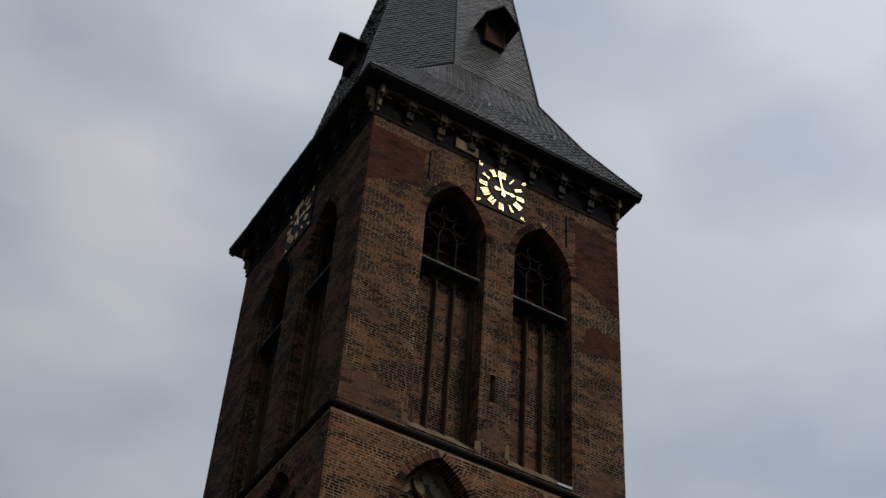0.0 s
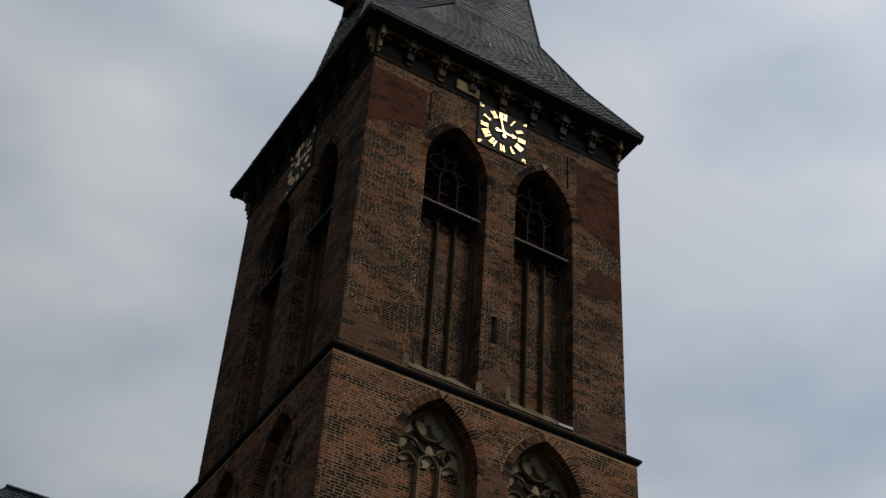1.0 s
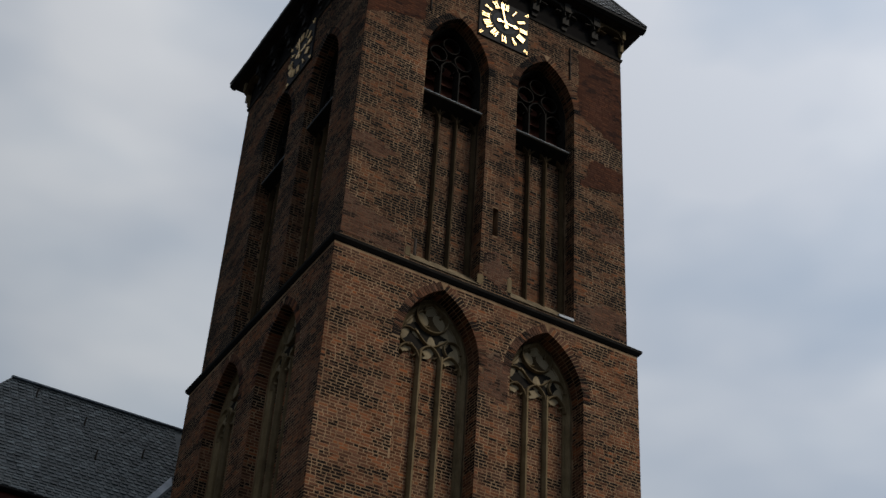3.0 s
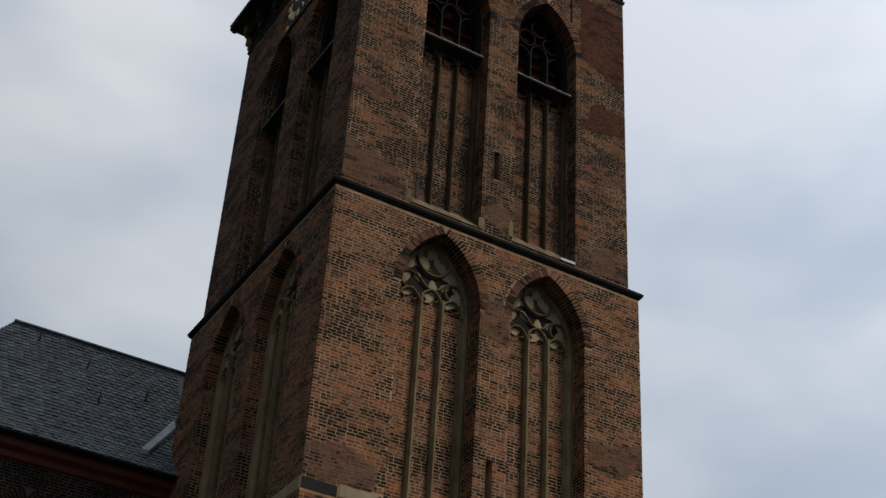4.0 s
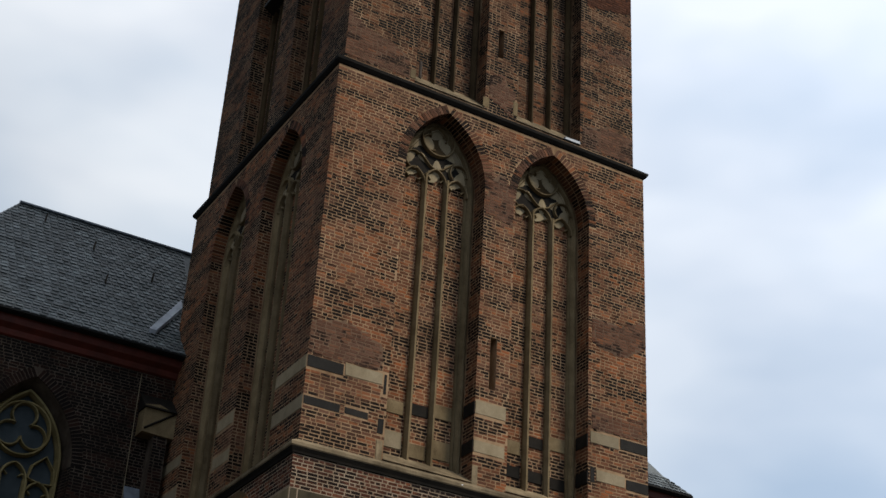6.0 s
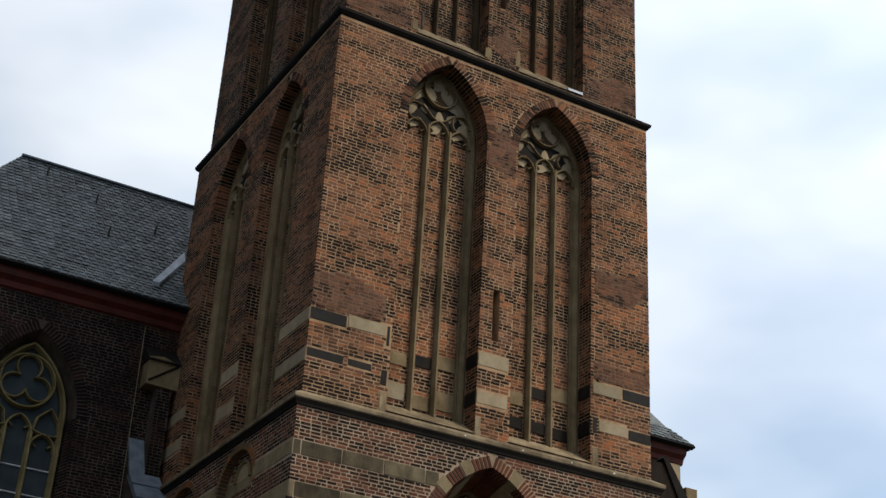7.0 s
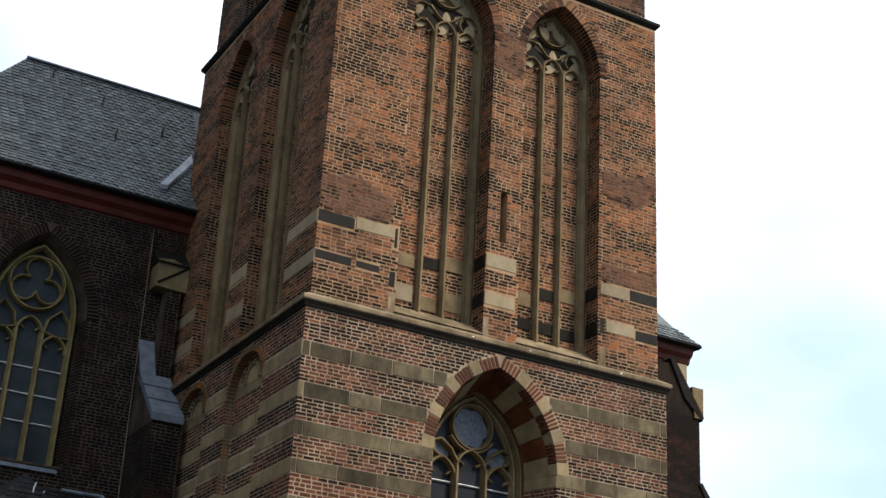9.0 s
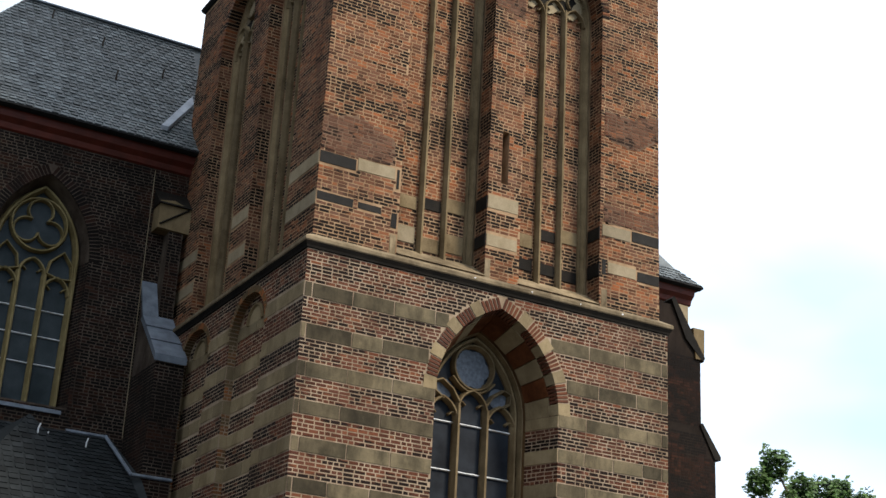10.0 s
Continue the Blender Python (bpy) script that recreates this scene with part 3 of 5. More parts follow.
def dormer(fr, tilt_at, width, name="dormer"):
    """A small gabled roof hatch; fr's d axis points outward from the roof face, flat."""
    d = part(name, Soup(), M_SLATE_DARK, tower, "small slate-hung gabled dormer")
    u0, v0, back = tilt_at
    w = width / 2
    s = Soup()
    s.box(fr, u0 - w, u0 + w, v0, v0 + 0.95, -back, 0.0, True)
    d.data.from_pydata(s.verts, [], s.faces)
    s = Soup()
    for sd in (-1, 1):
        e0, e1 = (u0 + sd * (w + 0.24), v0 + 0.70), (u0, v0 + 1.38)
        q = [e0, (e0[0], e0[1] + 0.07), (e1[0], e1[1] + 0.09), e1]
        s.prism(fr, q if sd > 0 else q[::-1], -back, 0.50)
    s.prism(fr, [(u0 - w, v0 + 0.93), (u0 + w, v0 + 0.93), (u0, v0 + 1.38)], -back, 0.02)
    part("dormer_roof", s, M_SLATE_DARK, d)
    s = Soup()
    s.box(fr, u0 - w + 0.07, u0 + w - 0.07, v0 + 0.08, v0 + 0.7, -0.02, 0.03)
    part("shutter", s, M_SHUTTER, d, "dark red wooden shutter")
    s = Soup()
    for a, b in (((u0 - w, v0 + 0.04), (u0 + w, v0 + 0.04)), ((u0 - w + 0.03, v0), (u0 - w + 0.03, v0 + 0.95)), ((u0 + w - 0.03, v0), (u0 + w - 0.03, v0 + 0.95))):
        s.bar(fr, [a, b], 0.08, 0.0, 0.07)
    part("shutter_frame", s, M_TAN_DARK, d, "weathered pale wooden frame")


zf = 35.55
front_at = YC - A8 * (APEX - zf) / (APEX - Z8)
dormer(facing_front(front_at - 0.10), (0.0, zf, 0.9), 0.70)
left_at = -A8 * (APEX - zf) / (APEX - Z8)
dormer(facing_left(left_at - 0.10), (4.0, zf, 0.9), 0.70)

# ---- string courses: sloped ledges between the stages
def ledge(h_low, h_up, prof, mat, label):
    """A moulded course round two seen faces; prof: (out from the lower face, z)."""
    s = Soup()
    rings = []
    for o, z in prof:
        h = h_low + o
        rings.append([(-h, YC + h, z), (-h, YC - h, z), (h, YC - h, z), (h, YC + h, z)])
    for a, b in zip(rings, rings[1:]):
        s.add(a + b, [(i, i + 1, 5 + i, 4 + i) for i in range(3)] + [(3, 0, 4, 7)])
    return part("string_course", s, mat, tower, label)


# black colour stands for the shade below the ledge
ledge(H1, H2, [(-0.02, 11.12), (0.03, 11.14), (0.04, 11.18), (0.08, 11.25)], M_SOOT_SHADE, "hollow under the string course with shade in its colour")
ledge(H1, H2, [(0.08, 11.25), (0.095, 11.27), (0.095, 11.33), (0.08, 11.35), (-0.14, 11.48)], M_LEDGE, "weathered stone string course")
ledge(H2, H3, [(-0.02, 19.98), (0.03, 20.0), (0.085, 20.07), (0.095, 20.13), (-0.18, 20.36)], M_SOOT_SHADE, "sooty sloped stone string course")
ledge(H3, H3, [(-0.02, 29.50), (0.03, 29.52), (0.05, 29.60), (-0.01, 29.66)], M_SOOT_SHADE, "thin course under the frieze")


# pale bird lime splashed on the ledge
splash_rng = random.Random(44)
for u in (-0.62, 0.7, 1.86, 2.9):
    s = Soup()
    q = splash_rng.uniform(0.014, 0.03)
    s.prism(facing_front(YC - H1 - 0.096), [(u + q * splash_rng.uniform(0.6, 1.4) * math.cos(k * 0.9), 11.31 + q * splash_rng.uniform(0.4, 0.9) * math.sin(k * 0.9)) for k in range(7)], 0.0, 0.005)
    part("lime_splash", s, M_WHITEBAR, tower)


# ---- blind niches of the middle stage and their tracery
def trefoil(s, fr, c, v, r, w, d0, d1, turn=0.0):
    for i in range(3):
        a = turn + i * 2 * math.pi / 3
        s.bar(fr, circle(c + 0.46 * r * math.cos(a), v + 0.46 * r * math.sin(a), 0.44 * r, 14), w, d0, d1, True)


def light_head(s, fr, c, h, v, rise, w, d0, d1):
    """The pointed head of one light, with a cusp on either side."""
    s.bar(fr, arch_arc(c, h, v, rise, 6), w, d0, d1)
    for sd in (-1, 1):
        x, y = c + sd * h * 0.80, v + rise * 0.42
        s.bar(fr, [(x + sd * h * 0.06, y), (x - sd * h * 0.16, y - 0.01), (x - sd * h * 0.36, y - 0.07)], w * 0.62, d0, d0 + (d1 - d0) * 0.7)


def lobe(s, fr, c, v, a, r, wide, d0, d1):
    """A shallow pointed leaf, its axis at the angle a, domed from d0 to d1."""
    m = 12
    rim = []
    for i in range(m):
        q = 2 * math.pi * i / m
        x, y = r * math.cos(q), r * wide * math.sin(q) * (1.0 - 0.35 * math.cos(q))
        rim.append(fr(c + x * math.cos(a) - y * math.sin(a), v + x * math.sin(a) + y * math.cos(a), d0))
    s.add(rim + [fr(c, v, d1)], [(i, (i + 1) % m, m) for i in range(m)], fr.flip)


def tracery_niche(fr, n, front, wall, brick_mat, seed):
    """Back wall in brick, jamb moulding, two mullions, and a head of blind tracery."""
    r = random.Random(seed)
    back = -n.depth
    deep = n.depth - 0.12
    s = Soup()
    s.panel(fr, n.loop(), (), back)
    part("niche_back", s, M_MORTAR, wall)
    bricks = lay_bricks(r, n.c - n.h, n.c + n.h, n.foot, n.spring + 0.12)
    part("niche_brickwork", brickwork(fr, bricks, back), brick_mat, wall, "", "stuff")
    # brick reveal up to the stone moulding
    side = n.c + n.h
    rf = facing_left(side) if front else facing_front(side)
    base = fr.o.y if front else fr.o.x
    s = brickwork(rf, lay_bricks(r, base, base + deep, n.foot + 0.1, n.spring), 0.0)
    voussoirs(r, fr, n, s, deep, parent=wall if front else None, mat=brick_mat)
    part("reveal_brickwork", s, brick_mat, wall, "", "stuff")
    s = Soup()
    jamb = 0.16 if front else 0.25
    lp = n.loop(jamb / 2)
    s.bar(fr, lp[1:] + [lp[0]], jamb, back, back + 0.12)
    part("jamb_moulding", s, M_TAN, wall, "moulded tan sandstone jamb")
    s = Soup()
    lp = n.loop(jamb + 0.03)
    s.bar(fr, lp[1:] + [lp[0]], 0.05, back, back + 0.07)
    part("roll_moulding", s, M_TAN, wall)
    w = 0.53
    for sd in (-1, 1):
        s = Soup()
        x = n.c + sd * w / 2 + 0.02
        s.bar(fr, [(x, n.foot), (x, n.spring + 0.15)], 0.115, back, back + 0.15)
        part("mullion", s, M_TAN, wall, "slender tan sandstone mullion")
    # the head: a carved slab, soot and shade coloured below the great circle, with pale hollows
    up = n.spring
    s = Soup()
    ragged = [(n.c + n.h * (1 - 2 * i / 14) * 0.94, up + 0.02 + (0.16 if i % 4 == 2 else 0.0) + r.uniform(-0.05, 0.05)) for i in range(15)]
    top = [(u, v) for u, v in n.loop(0.05) if v > up + 0.1]
    s.panel(fr, ragged[::-1] + top, (), back + 0.045)
    part("tracery_slab", s, M_PALE, wall, "carved sandstone tracery slab")
    # flat dark patch: soot together with the shade of the deep openwork
    s = Soup()
    rim = [(-0.86, 0.40), (-0.72, 0.16), (-0.45, 0.30), (-0.25, 0.12), (0.02, 0.28), (0.26, 0.10), (0.50, 0.24), (0.74, 0.12), (0.84, 0.36), (0.60, 0.52), (0.44, 0.70), (0.10, 0.76), (-0.12, 0.70), (-0.40, 0.86), (-0.66, 0.74)]
    s.panel(fr, [(n.c + u * n.h + r.uniform(-0.03, 0.03), up + v + r.uniform(-0.03, 0.03)) for u, v in rim], (), back + 0.05)
    part("soot_crust", s, M_SOOT_SHADE, wall, "soot and shade coloured onto the tracery")
    s = Soup()
    s.panel(fr, circle(n.c, up + 1.10, 0.37, 22), (), back + 0.051)
    part("tracery_ground", s, M_TAN_DARK, wall, "dark flat ground of the circle")
    for u, v, a, q, wd in ((-0.02, 1.30, 0.4, 0.24, 0.62), (-0.22, 1.02, 1.9, 0.22, 0.6), (0.22, 1.02, -1.0, 0.24, 0.6), (-0.56, 0.92, 1.0, 0.20, 0.6), (0.60, 0.80, 2.2, 0.26, 0.5),
                           (-0.70, 0.50, 0.6, 0.20, 0.7), (-0.34, 0.56, -0.8, 0.15, 0.6), (0.04, 0.42, 1.57, 0.22, 0.55), (0.36, 0.54, 0.7, 0.15, 0.6), (0.66, 0.34, 1.2, 0.22, 0.6)):
        s = Soup()
        lobe(s, fr, n.c + u * n.h, up + v, a + r.uniform(-0.2, 0.2), q * r.uniform(0.9, 1.1), wd, back + 0.052, back + 0.075)
        part("tracery_leaf", s, M_PALE, wall)
    s = Soup()
    for k in (-1, 0, 1):
        light_head(s, fr, n.c + k * w, w / 2, up - 0.12 + (0.10 if k == 0 else 0), 0.36, 0.07, back, back + 0.13)
    s.bar(fr, circle(n.c, up + 1.10, 0.40, 26), 0.065, back, back + 0.14, True)
    s.bar(fr, circle(n.c + 0.02, up + 1.24, 0.22, 14, -0.6, 3.6), 0.05, back, back + 0.12)
    s.bar(fr, circle(n.c - 0.16, up + 1.0, 0.20, 12, 1.6, 5.2), 0.05, back, back + 0.12)
    for sd in (-1, 1):
        s.bar(fr, circle(n.c + sd * 0.56, up + 0.42, 0.22, 16, 0.4 - 0.6 * sd, 4.6 - 0.6 * sd), 0.055, back, back + 0.12)
        s.bar(fr, [(n.c + sd * 0.42, up + 0.64), (n.c + sd * 0.16, up + 0.40), (n.c, up + 0.32)], 0.055, back, back + 0.12)
    part("tracery", s, M_TAN, wall, "weathered blind tracery with a circle of leaves")
    s = Soup()
    f = n.foot
    s.add([fr(n.c - n.h, f + 0.36, back + 0.05), fr(n.c + n.h, f + 0.36, back + 0.05), fr(n.c + n.h, f + 0.01, 0.03), fr(n.c - n.h, f + 0.01, 0.03),
           fr(n.c + n.h, f - 0.02, -0.05), fr(n.c - n.h, f - 0.02, -0.05)], [(3, 2, 1, 0), (5, 4, 2, 3)], fr.flip)
    part("niche_sill", s, M_LEDGE, wall, "sloped stone sill spotted white")


for n, sd in zip(N2F, (11, 12)):
    tracery_niche(F2, n, True, wall_mid, M_BRICK_MID, sd)
for n, sd in zip(N2L, (13, 14)):
    tracery_niche(L2, n, False, wall_mid, M_BRICK_MID, sd)


# ---- the top stage: tall niches, sounding windows above a sill, brick panels below
def belfry(fr, n, front, wall, seed):
    r = random.Random(seed)
    back = -n.depth
    sill = 25.52
    s = Soup()
    s.panel(fr, [(n.c - n.h, n.foot), (n.c + n.h, n.foot), (n.c + n.h, sill), (n.c - n.h, sill)], (), back)
    part("niche_back", s, M_MORTAR_TOP, wall)
    part("niche_brickwork", brickwork(fr, lay_bricks(r, n.c - n.h, n.c + n.h, n.foot, sill), back), M_BRICK_TOP, wall, "", "stuff")
    side = n.c + n.h
    rf = facing_left(side) if front else facing_front(side)
    base = fr.o.y if front else fr.o.x
    s = brickwork(rf, lay_bricks(r, base, base + 0.36, n.foot + 0.1, n.spring), 0.0)
    voussoirs(r, fr, n, s, 0.36, parent=wall if front else None, mat=M_BRICK_TOP)
    part("reveal_brickwork", s, M_BRICK_TOP, wall, "", "stuff")
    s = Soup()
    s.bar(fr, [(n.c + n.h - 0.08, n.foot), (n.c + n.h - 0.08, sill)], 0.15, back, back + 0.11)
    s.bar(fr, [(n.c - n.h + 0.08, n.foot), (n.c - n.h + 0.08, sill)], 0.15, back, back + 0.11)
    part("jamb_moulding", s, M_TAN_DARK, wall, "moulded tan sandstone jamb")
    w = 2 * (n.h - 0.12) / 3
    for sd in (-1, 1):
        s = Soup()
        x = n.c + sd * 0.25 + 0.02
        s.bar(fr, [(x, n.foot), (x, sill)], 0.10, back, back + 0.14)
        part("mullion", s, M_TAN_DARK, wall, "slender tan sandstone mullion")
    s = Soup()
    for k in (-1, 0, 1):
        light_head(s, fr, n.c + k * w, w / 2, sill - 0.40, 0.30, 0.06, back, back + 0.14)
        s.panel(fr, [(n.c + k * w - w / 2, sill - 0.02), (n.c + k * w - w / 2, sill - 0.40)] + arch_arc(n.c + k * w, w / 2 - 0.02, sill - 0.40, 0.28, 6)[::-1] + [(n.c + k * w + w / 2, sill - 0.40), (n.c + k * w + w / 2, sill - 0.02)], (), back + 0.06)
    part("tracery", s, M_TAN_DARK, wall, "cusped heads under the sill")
    # the window above
    win = part("window", Soup(), M_LOUVRE, wall, "dark traceried belfry window with brown boards behind")
    s = Soup()
    s.panel(fr, [(n.c - n.h, sill), (n.c + n.h, sill)] + arch_arc(n.c, n.h, n.spring, n.rise), (), back - 0.35)
    s.reveal(fr, [(n.c - n.h, sill), (n.c + n.h, sill)] + arch_arc(n.c, n.h, n.spring, n.rise), back + 0.02, back - 0.35)
    for k in range(5):
        v = sill + 0.12 + k * 0.34
        s.hexa([fr(n.c - n.h, v, back - 0.33), fr(n.c + n.h, v, back - 0.33), fr(n.c + n.h, v + 0.03, back - 0.33), fr(n.c - n.h, v + 0.03, back - 0.33),
                fr(n.c - n.h, v - 0.10, back - 0.20), fr(n.c + n.h, v - 0.10, back - 0.20), fr(n.c + n.h, v - 0.07, back - 0.20), fr(n.c - n.h, v - 0.07, back - 0.20)], fr.flip)
    win.data.from_pydata(s.verts, [], s.faces)
    s = Soup()
    loop = [(n.c + n.h - 0.05, sill)] + arch_arc(n.c, n.h, n.spring, n.rise, 10, -0.05) + [(n.c - n.h + 0.05, sill)]
    s.bar(fr, loop, 0.12, back - 0.14, back + 0.12)
    for sd in (-1, 1):
        s.bar(fr, [(n.c + sd * w / 2, sill), (n.c + sd * w / 2, n.spring + 0.05)], 0.10, back - 0.14, back + 0.10)
    for k in (-1, 0, 1):
        light_head(s, fr, n.c + k * w, w / 2, n.spring - 0.28 + (0.22 if k == 0 else 0), 0.36, 0.07, back - 0.14, back + 0.08)
    for sd in (-1, 1):
        s.bar(fr, circle(n.c + sd * 0.36, n.spring + 0.42, 0.24, 18), 0.065, back - 0.14, back + 0.08, True)
    s.bar(fr, circle(n.c, n.spring + 0.84, 0.24, 18), 0.065, back - 0.14, back + 0.08, True)
    part("window_tracery", s, M_SOOT_SHADE, win, "near-black stone mullions and tracery")
    # sill coloured near black, with the shade of its underside included
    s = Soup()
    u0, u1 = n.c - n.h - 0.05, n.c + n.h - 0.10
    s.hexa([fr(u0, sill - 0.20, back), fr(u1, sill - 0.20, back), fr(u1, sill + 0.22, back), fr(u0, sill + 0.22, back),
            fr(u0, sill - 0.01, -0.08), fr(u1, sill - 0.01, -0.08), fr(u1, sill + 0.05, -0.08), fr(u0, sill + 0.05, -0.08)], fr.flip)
    part("window_sill", s, M_SOOT_SHADE, win, "dark projecting sill")
    s = Soup()
    s.bar(fr, [(u0, sill + 0.045), (u1, sill + 0.045)], 0.035, -0.10, -0.068)
    part("sill_edge", s, M_LEAD, win, "pale lead edge strip")
    s = Soup()
    s.add([fr(n.c - n.h, n.foot + 0.55, back), fr(n.c + n.h, n.foot + 0.55, back), fr(n.c + n.h, n.foot + 0.01, 0.03), fr(n.c - n.h, n.foot + 0.01, 0.03)], [(3, 2, 1, 0)], fr.flip)
    part("niche_sill", s, M_LEDGE, wall, "sloped stone sill")


for n, sd in zip(N3F, (21, 22)):
    belfry(F3, n, True, wall_top, sd)
for n, sd in zip(N3L, (23, 24)):
    belfry(L3, n, False, wall_top, sd)


# ---- frieze under the eaves: a row of small arches on corbels, part pale, part black
def frieze(fr, lo, hi, pale, seed):
    r = random.Random(seed)
    # solid backing in void black: the shade between the corbels is its colour
    fz = part("frieze", Soup(), M_VOID, tower, "dark arched corbel frieze under the eaves, shade coloured behind it")
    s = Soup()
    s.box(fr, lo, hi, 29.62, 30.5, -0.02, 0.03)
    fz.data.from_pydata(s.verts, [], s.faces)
    n = 8
    w = (hi - lo) / n
    for i in range(n + 1):
        u = lo + i * w
        s = Soup()
        wd = 0.10
        a, b = max(lo, u - wd), min(hi, u + wd)
        s.prism(fr, [(a, 29.78), (b, 29.78), (b, 30.16), (a, 30.16)], 0.0, 0.16)
        s.prism(fr, [(a, 30.16), (b, 30.16), (b, 30.46), (a, 30.46)], 0.0, 0.27)
        s.prism(fr, [(a + 0.03, 29.62), (b - 0.03, 29.62), (b, 29.78), (a, 29.78)], 0.0, 0.09)
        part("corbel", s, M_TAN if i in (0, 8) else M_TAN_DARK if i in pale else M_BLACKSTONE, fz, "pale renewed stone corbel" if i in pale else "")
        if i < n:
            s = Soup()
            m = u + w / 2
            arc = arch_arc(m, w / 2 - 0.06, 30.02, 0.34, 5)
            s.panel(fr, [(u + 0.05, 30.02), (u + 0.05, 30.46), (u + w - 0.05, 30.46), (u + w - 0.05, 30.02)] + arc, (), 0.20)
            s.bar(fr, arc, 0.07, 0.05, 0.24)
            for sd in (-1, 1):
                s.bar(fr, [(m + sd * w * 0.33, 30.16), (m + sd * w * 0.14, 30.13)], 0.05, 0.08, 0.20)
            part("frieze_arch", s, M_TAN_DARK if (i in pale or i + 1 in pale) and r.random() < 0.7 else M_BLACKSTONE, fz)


frieze(F3, -H3, H3, {0, 2, 4, 8}, 3)
frieze(L3, YC - H3, YC + H3, {0, 8}, 4)
s = Soup()
s.prism(F3, [(-1.43, 29.66), (-0.74, 29.62), (-0.74, 29.95), (-0.95, 29.98), (-1.0, 30.1), (-1.1, 29.98), (-1.43, 30.02)], 0.02, 0.10)
part("stone_block", s, M_TAN, tower, "pale renewed frieze stone")


# ---- the great window of the low stage
n = N1F[0]
gw = part("window", Soup(), M_GLASS, wall_low, "tall traceried leaded window in a deep banded reveal")
WY = -(0.95 + 0.12)          # depth of the glass behind the low stage's face
WC, WH = 0.07, 0.98
s = Soup()
pane = [(WC - WH, 3.6), (WC + WH, 3.6)] + arch_arc(WC, WH, 8.95, 1.52)
s.panel(F1, pane, (), WY)
gw.data.from_pydata(s.verts, [], s.faces)
s = Soup()
H_IN, RISE_IN = 1.12, 1.64
splay_loop = [(n.c - H_IN, 3.2), (n.c + H_IN, 3.2)] + arch_arc(n.c, H_IN, n.spring, RISE_IN)
inner = [(WC - WH - 0.04, 3.2), (WC + WH + 0.04, 3.2)] + arch_arc(WC, WH + 0.04, 8.95, 1.58)
s.add([F1(u, v, -0.76) for u, v in splay_loop] + [F1(u, v, WY + 0.02) for u, v in inner],
      [(i, len(inner) + i, len(inner) + (i + 1) % len(inner), (i + 1) % len(inner)) for i in range(len(inner))], True)
part("splay", s, M_SPLAY, gw, "moulded stone splay round the glass")
s = Soup()
s.bar(F1, [(WC + WH + 0.11, 3.2)] + arch_arc(WC, WH + 0.11, 8.95, 1.63) + [(WC - WH - 0.11, 3.2)], 0.08, WY, WY + 0.24)
part("roll_moulding", s, M_TAN, gw)
s = Soup()
s.bar(F1, [(WC + WH, 3.6)] + arch_arc(WC, WH, 8.95, 1.52) + [(WC - WH, 3.6)], 0.12, WY - 0.02, WY + 0.16)
part("window_frame", s, M_TAN, gw, "tan stone window frame")
for sd in (-1, 1):
    s = Soup()
    s.bar(F1, [(WC + sd * 0.325, 3.6), (WC + sd * 0.325, 9.05)], 0.13, WY - 0.02, WY + 0.18)
    part("mullion", s, M_TAN, gw, "tan stone mullion")
s = Soup()
light_head(s, F1, WC, 0.325, 8.98, 0.42, 0.085, WY - 0.02, WY + 0.15)
for sd in (-1, 1):
    light_head(s, F1, WC + sd * 0.655, 0.325, 8.72, 0.46, 0.085, WY - 0.02, WY + 0.15)
    s.bar(F1, [(WC + sd * 0.30, 9.12), (WC + sd * 0.46, 9.36), (WC + sd * 0.70, 9.52), (WC + sd * 0.86, 9.46), (WC + sd * 0.84, 9.26), (WC + sd * 0.66, 9.14)], 0.08, WY - 0.02, WY + 0.15)
    s.bar(F1, [(WC + sd * 0.12, 9.36), (WC + sd * 0.32, 9.46), (WC + sd * 0.48, 9.62)], 0.075, WY - 0.02, WY + 0.15)
s.bar(F1, circle(WC, 9.87, 0.45, 30), 0.085, WY - 0.02, WY + 0.15, True)
for i in range(6):
    a = 0.5 + i * math.pi / 3
    s.bar(F1, circle(WC + 0.36 * math.cos(a + 0.52), 9.87 + 0.36 * math.sin(a + 0.52), 0.11, 7, a + 0.52 - 1.4 + math.pi * 0, a + 0.52 + 1.4), 0.04, WY, WY + 0.06)
part("tracery", s, M_TAN, gw, "stone tracery with a six-leaved circle")
s = Soup()
s.panel(F1, [(WC + q * math.cos(a), 9.87 + q * math.sin(a)) for a, q in ((2 * math.pi * i / 36, 0.35 + 0.06 * abs(math.cos(3 * 2 * math.pi * i / 36))) for i in range(36))], (), WY + 0.012)
for sd in (-1, 1):
    s.panel(F1, circle(WC + sd * 0.62, 9.36, 0.21, 16), (), WY + 0.012)
part("guard_mesh", s, M_MESHGLASS, gw, "wire-guarded pale panes")
for v in (8.71, 7.76, 6.81, 5.86, 4.91):
    s = Soup()
    s.bar(F1, [(WC - WH, v), (WC + WH, v)], 0.035, WY, WY + 0.05)
    part("saddle_bar", s, M_WHITEBAR, gw, "whitened iron saddle bar")

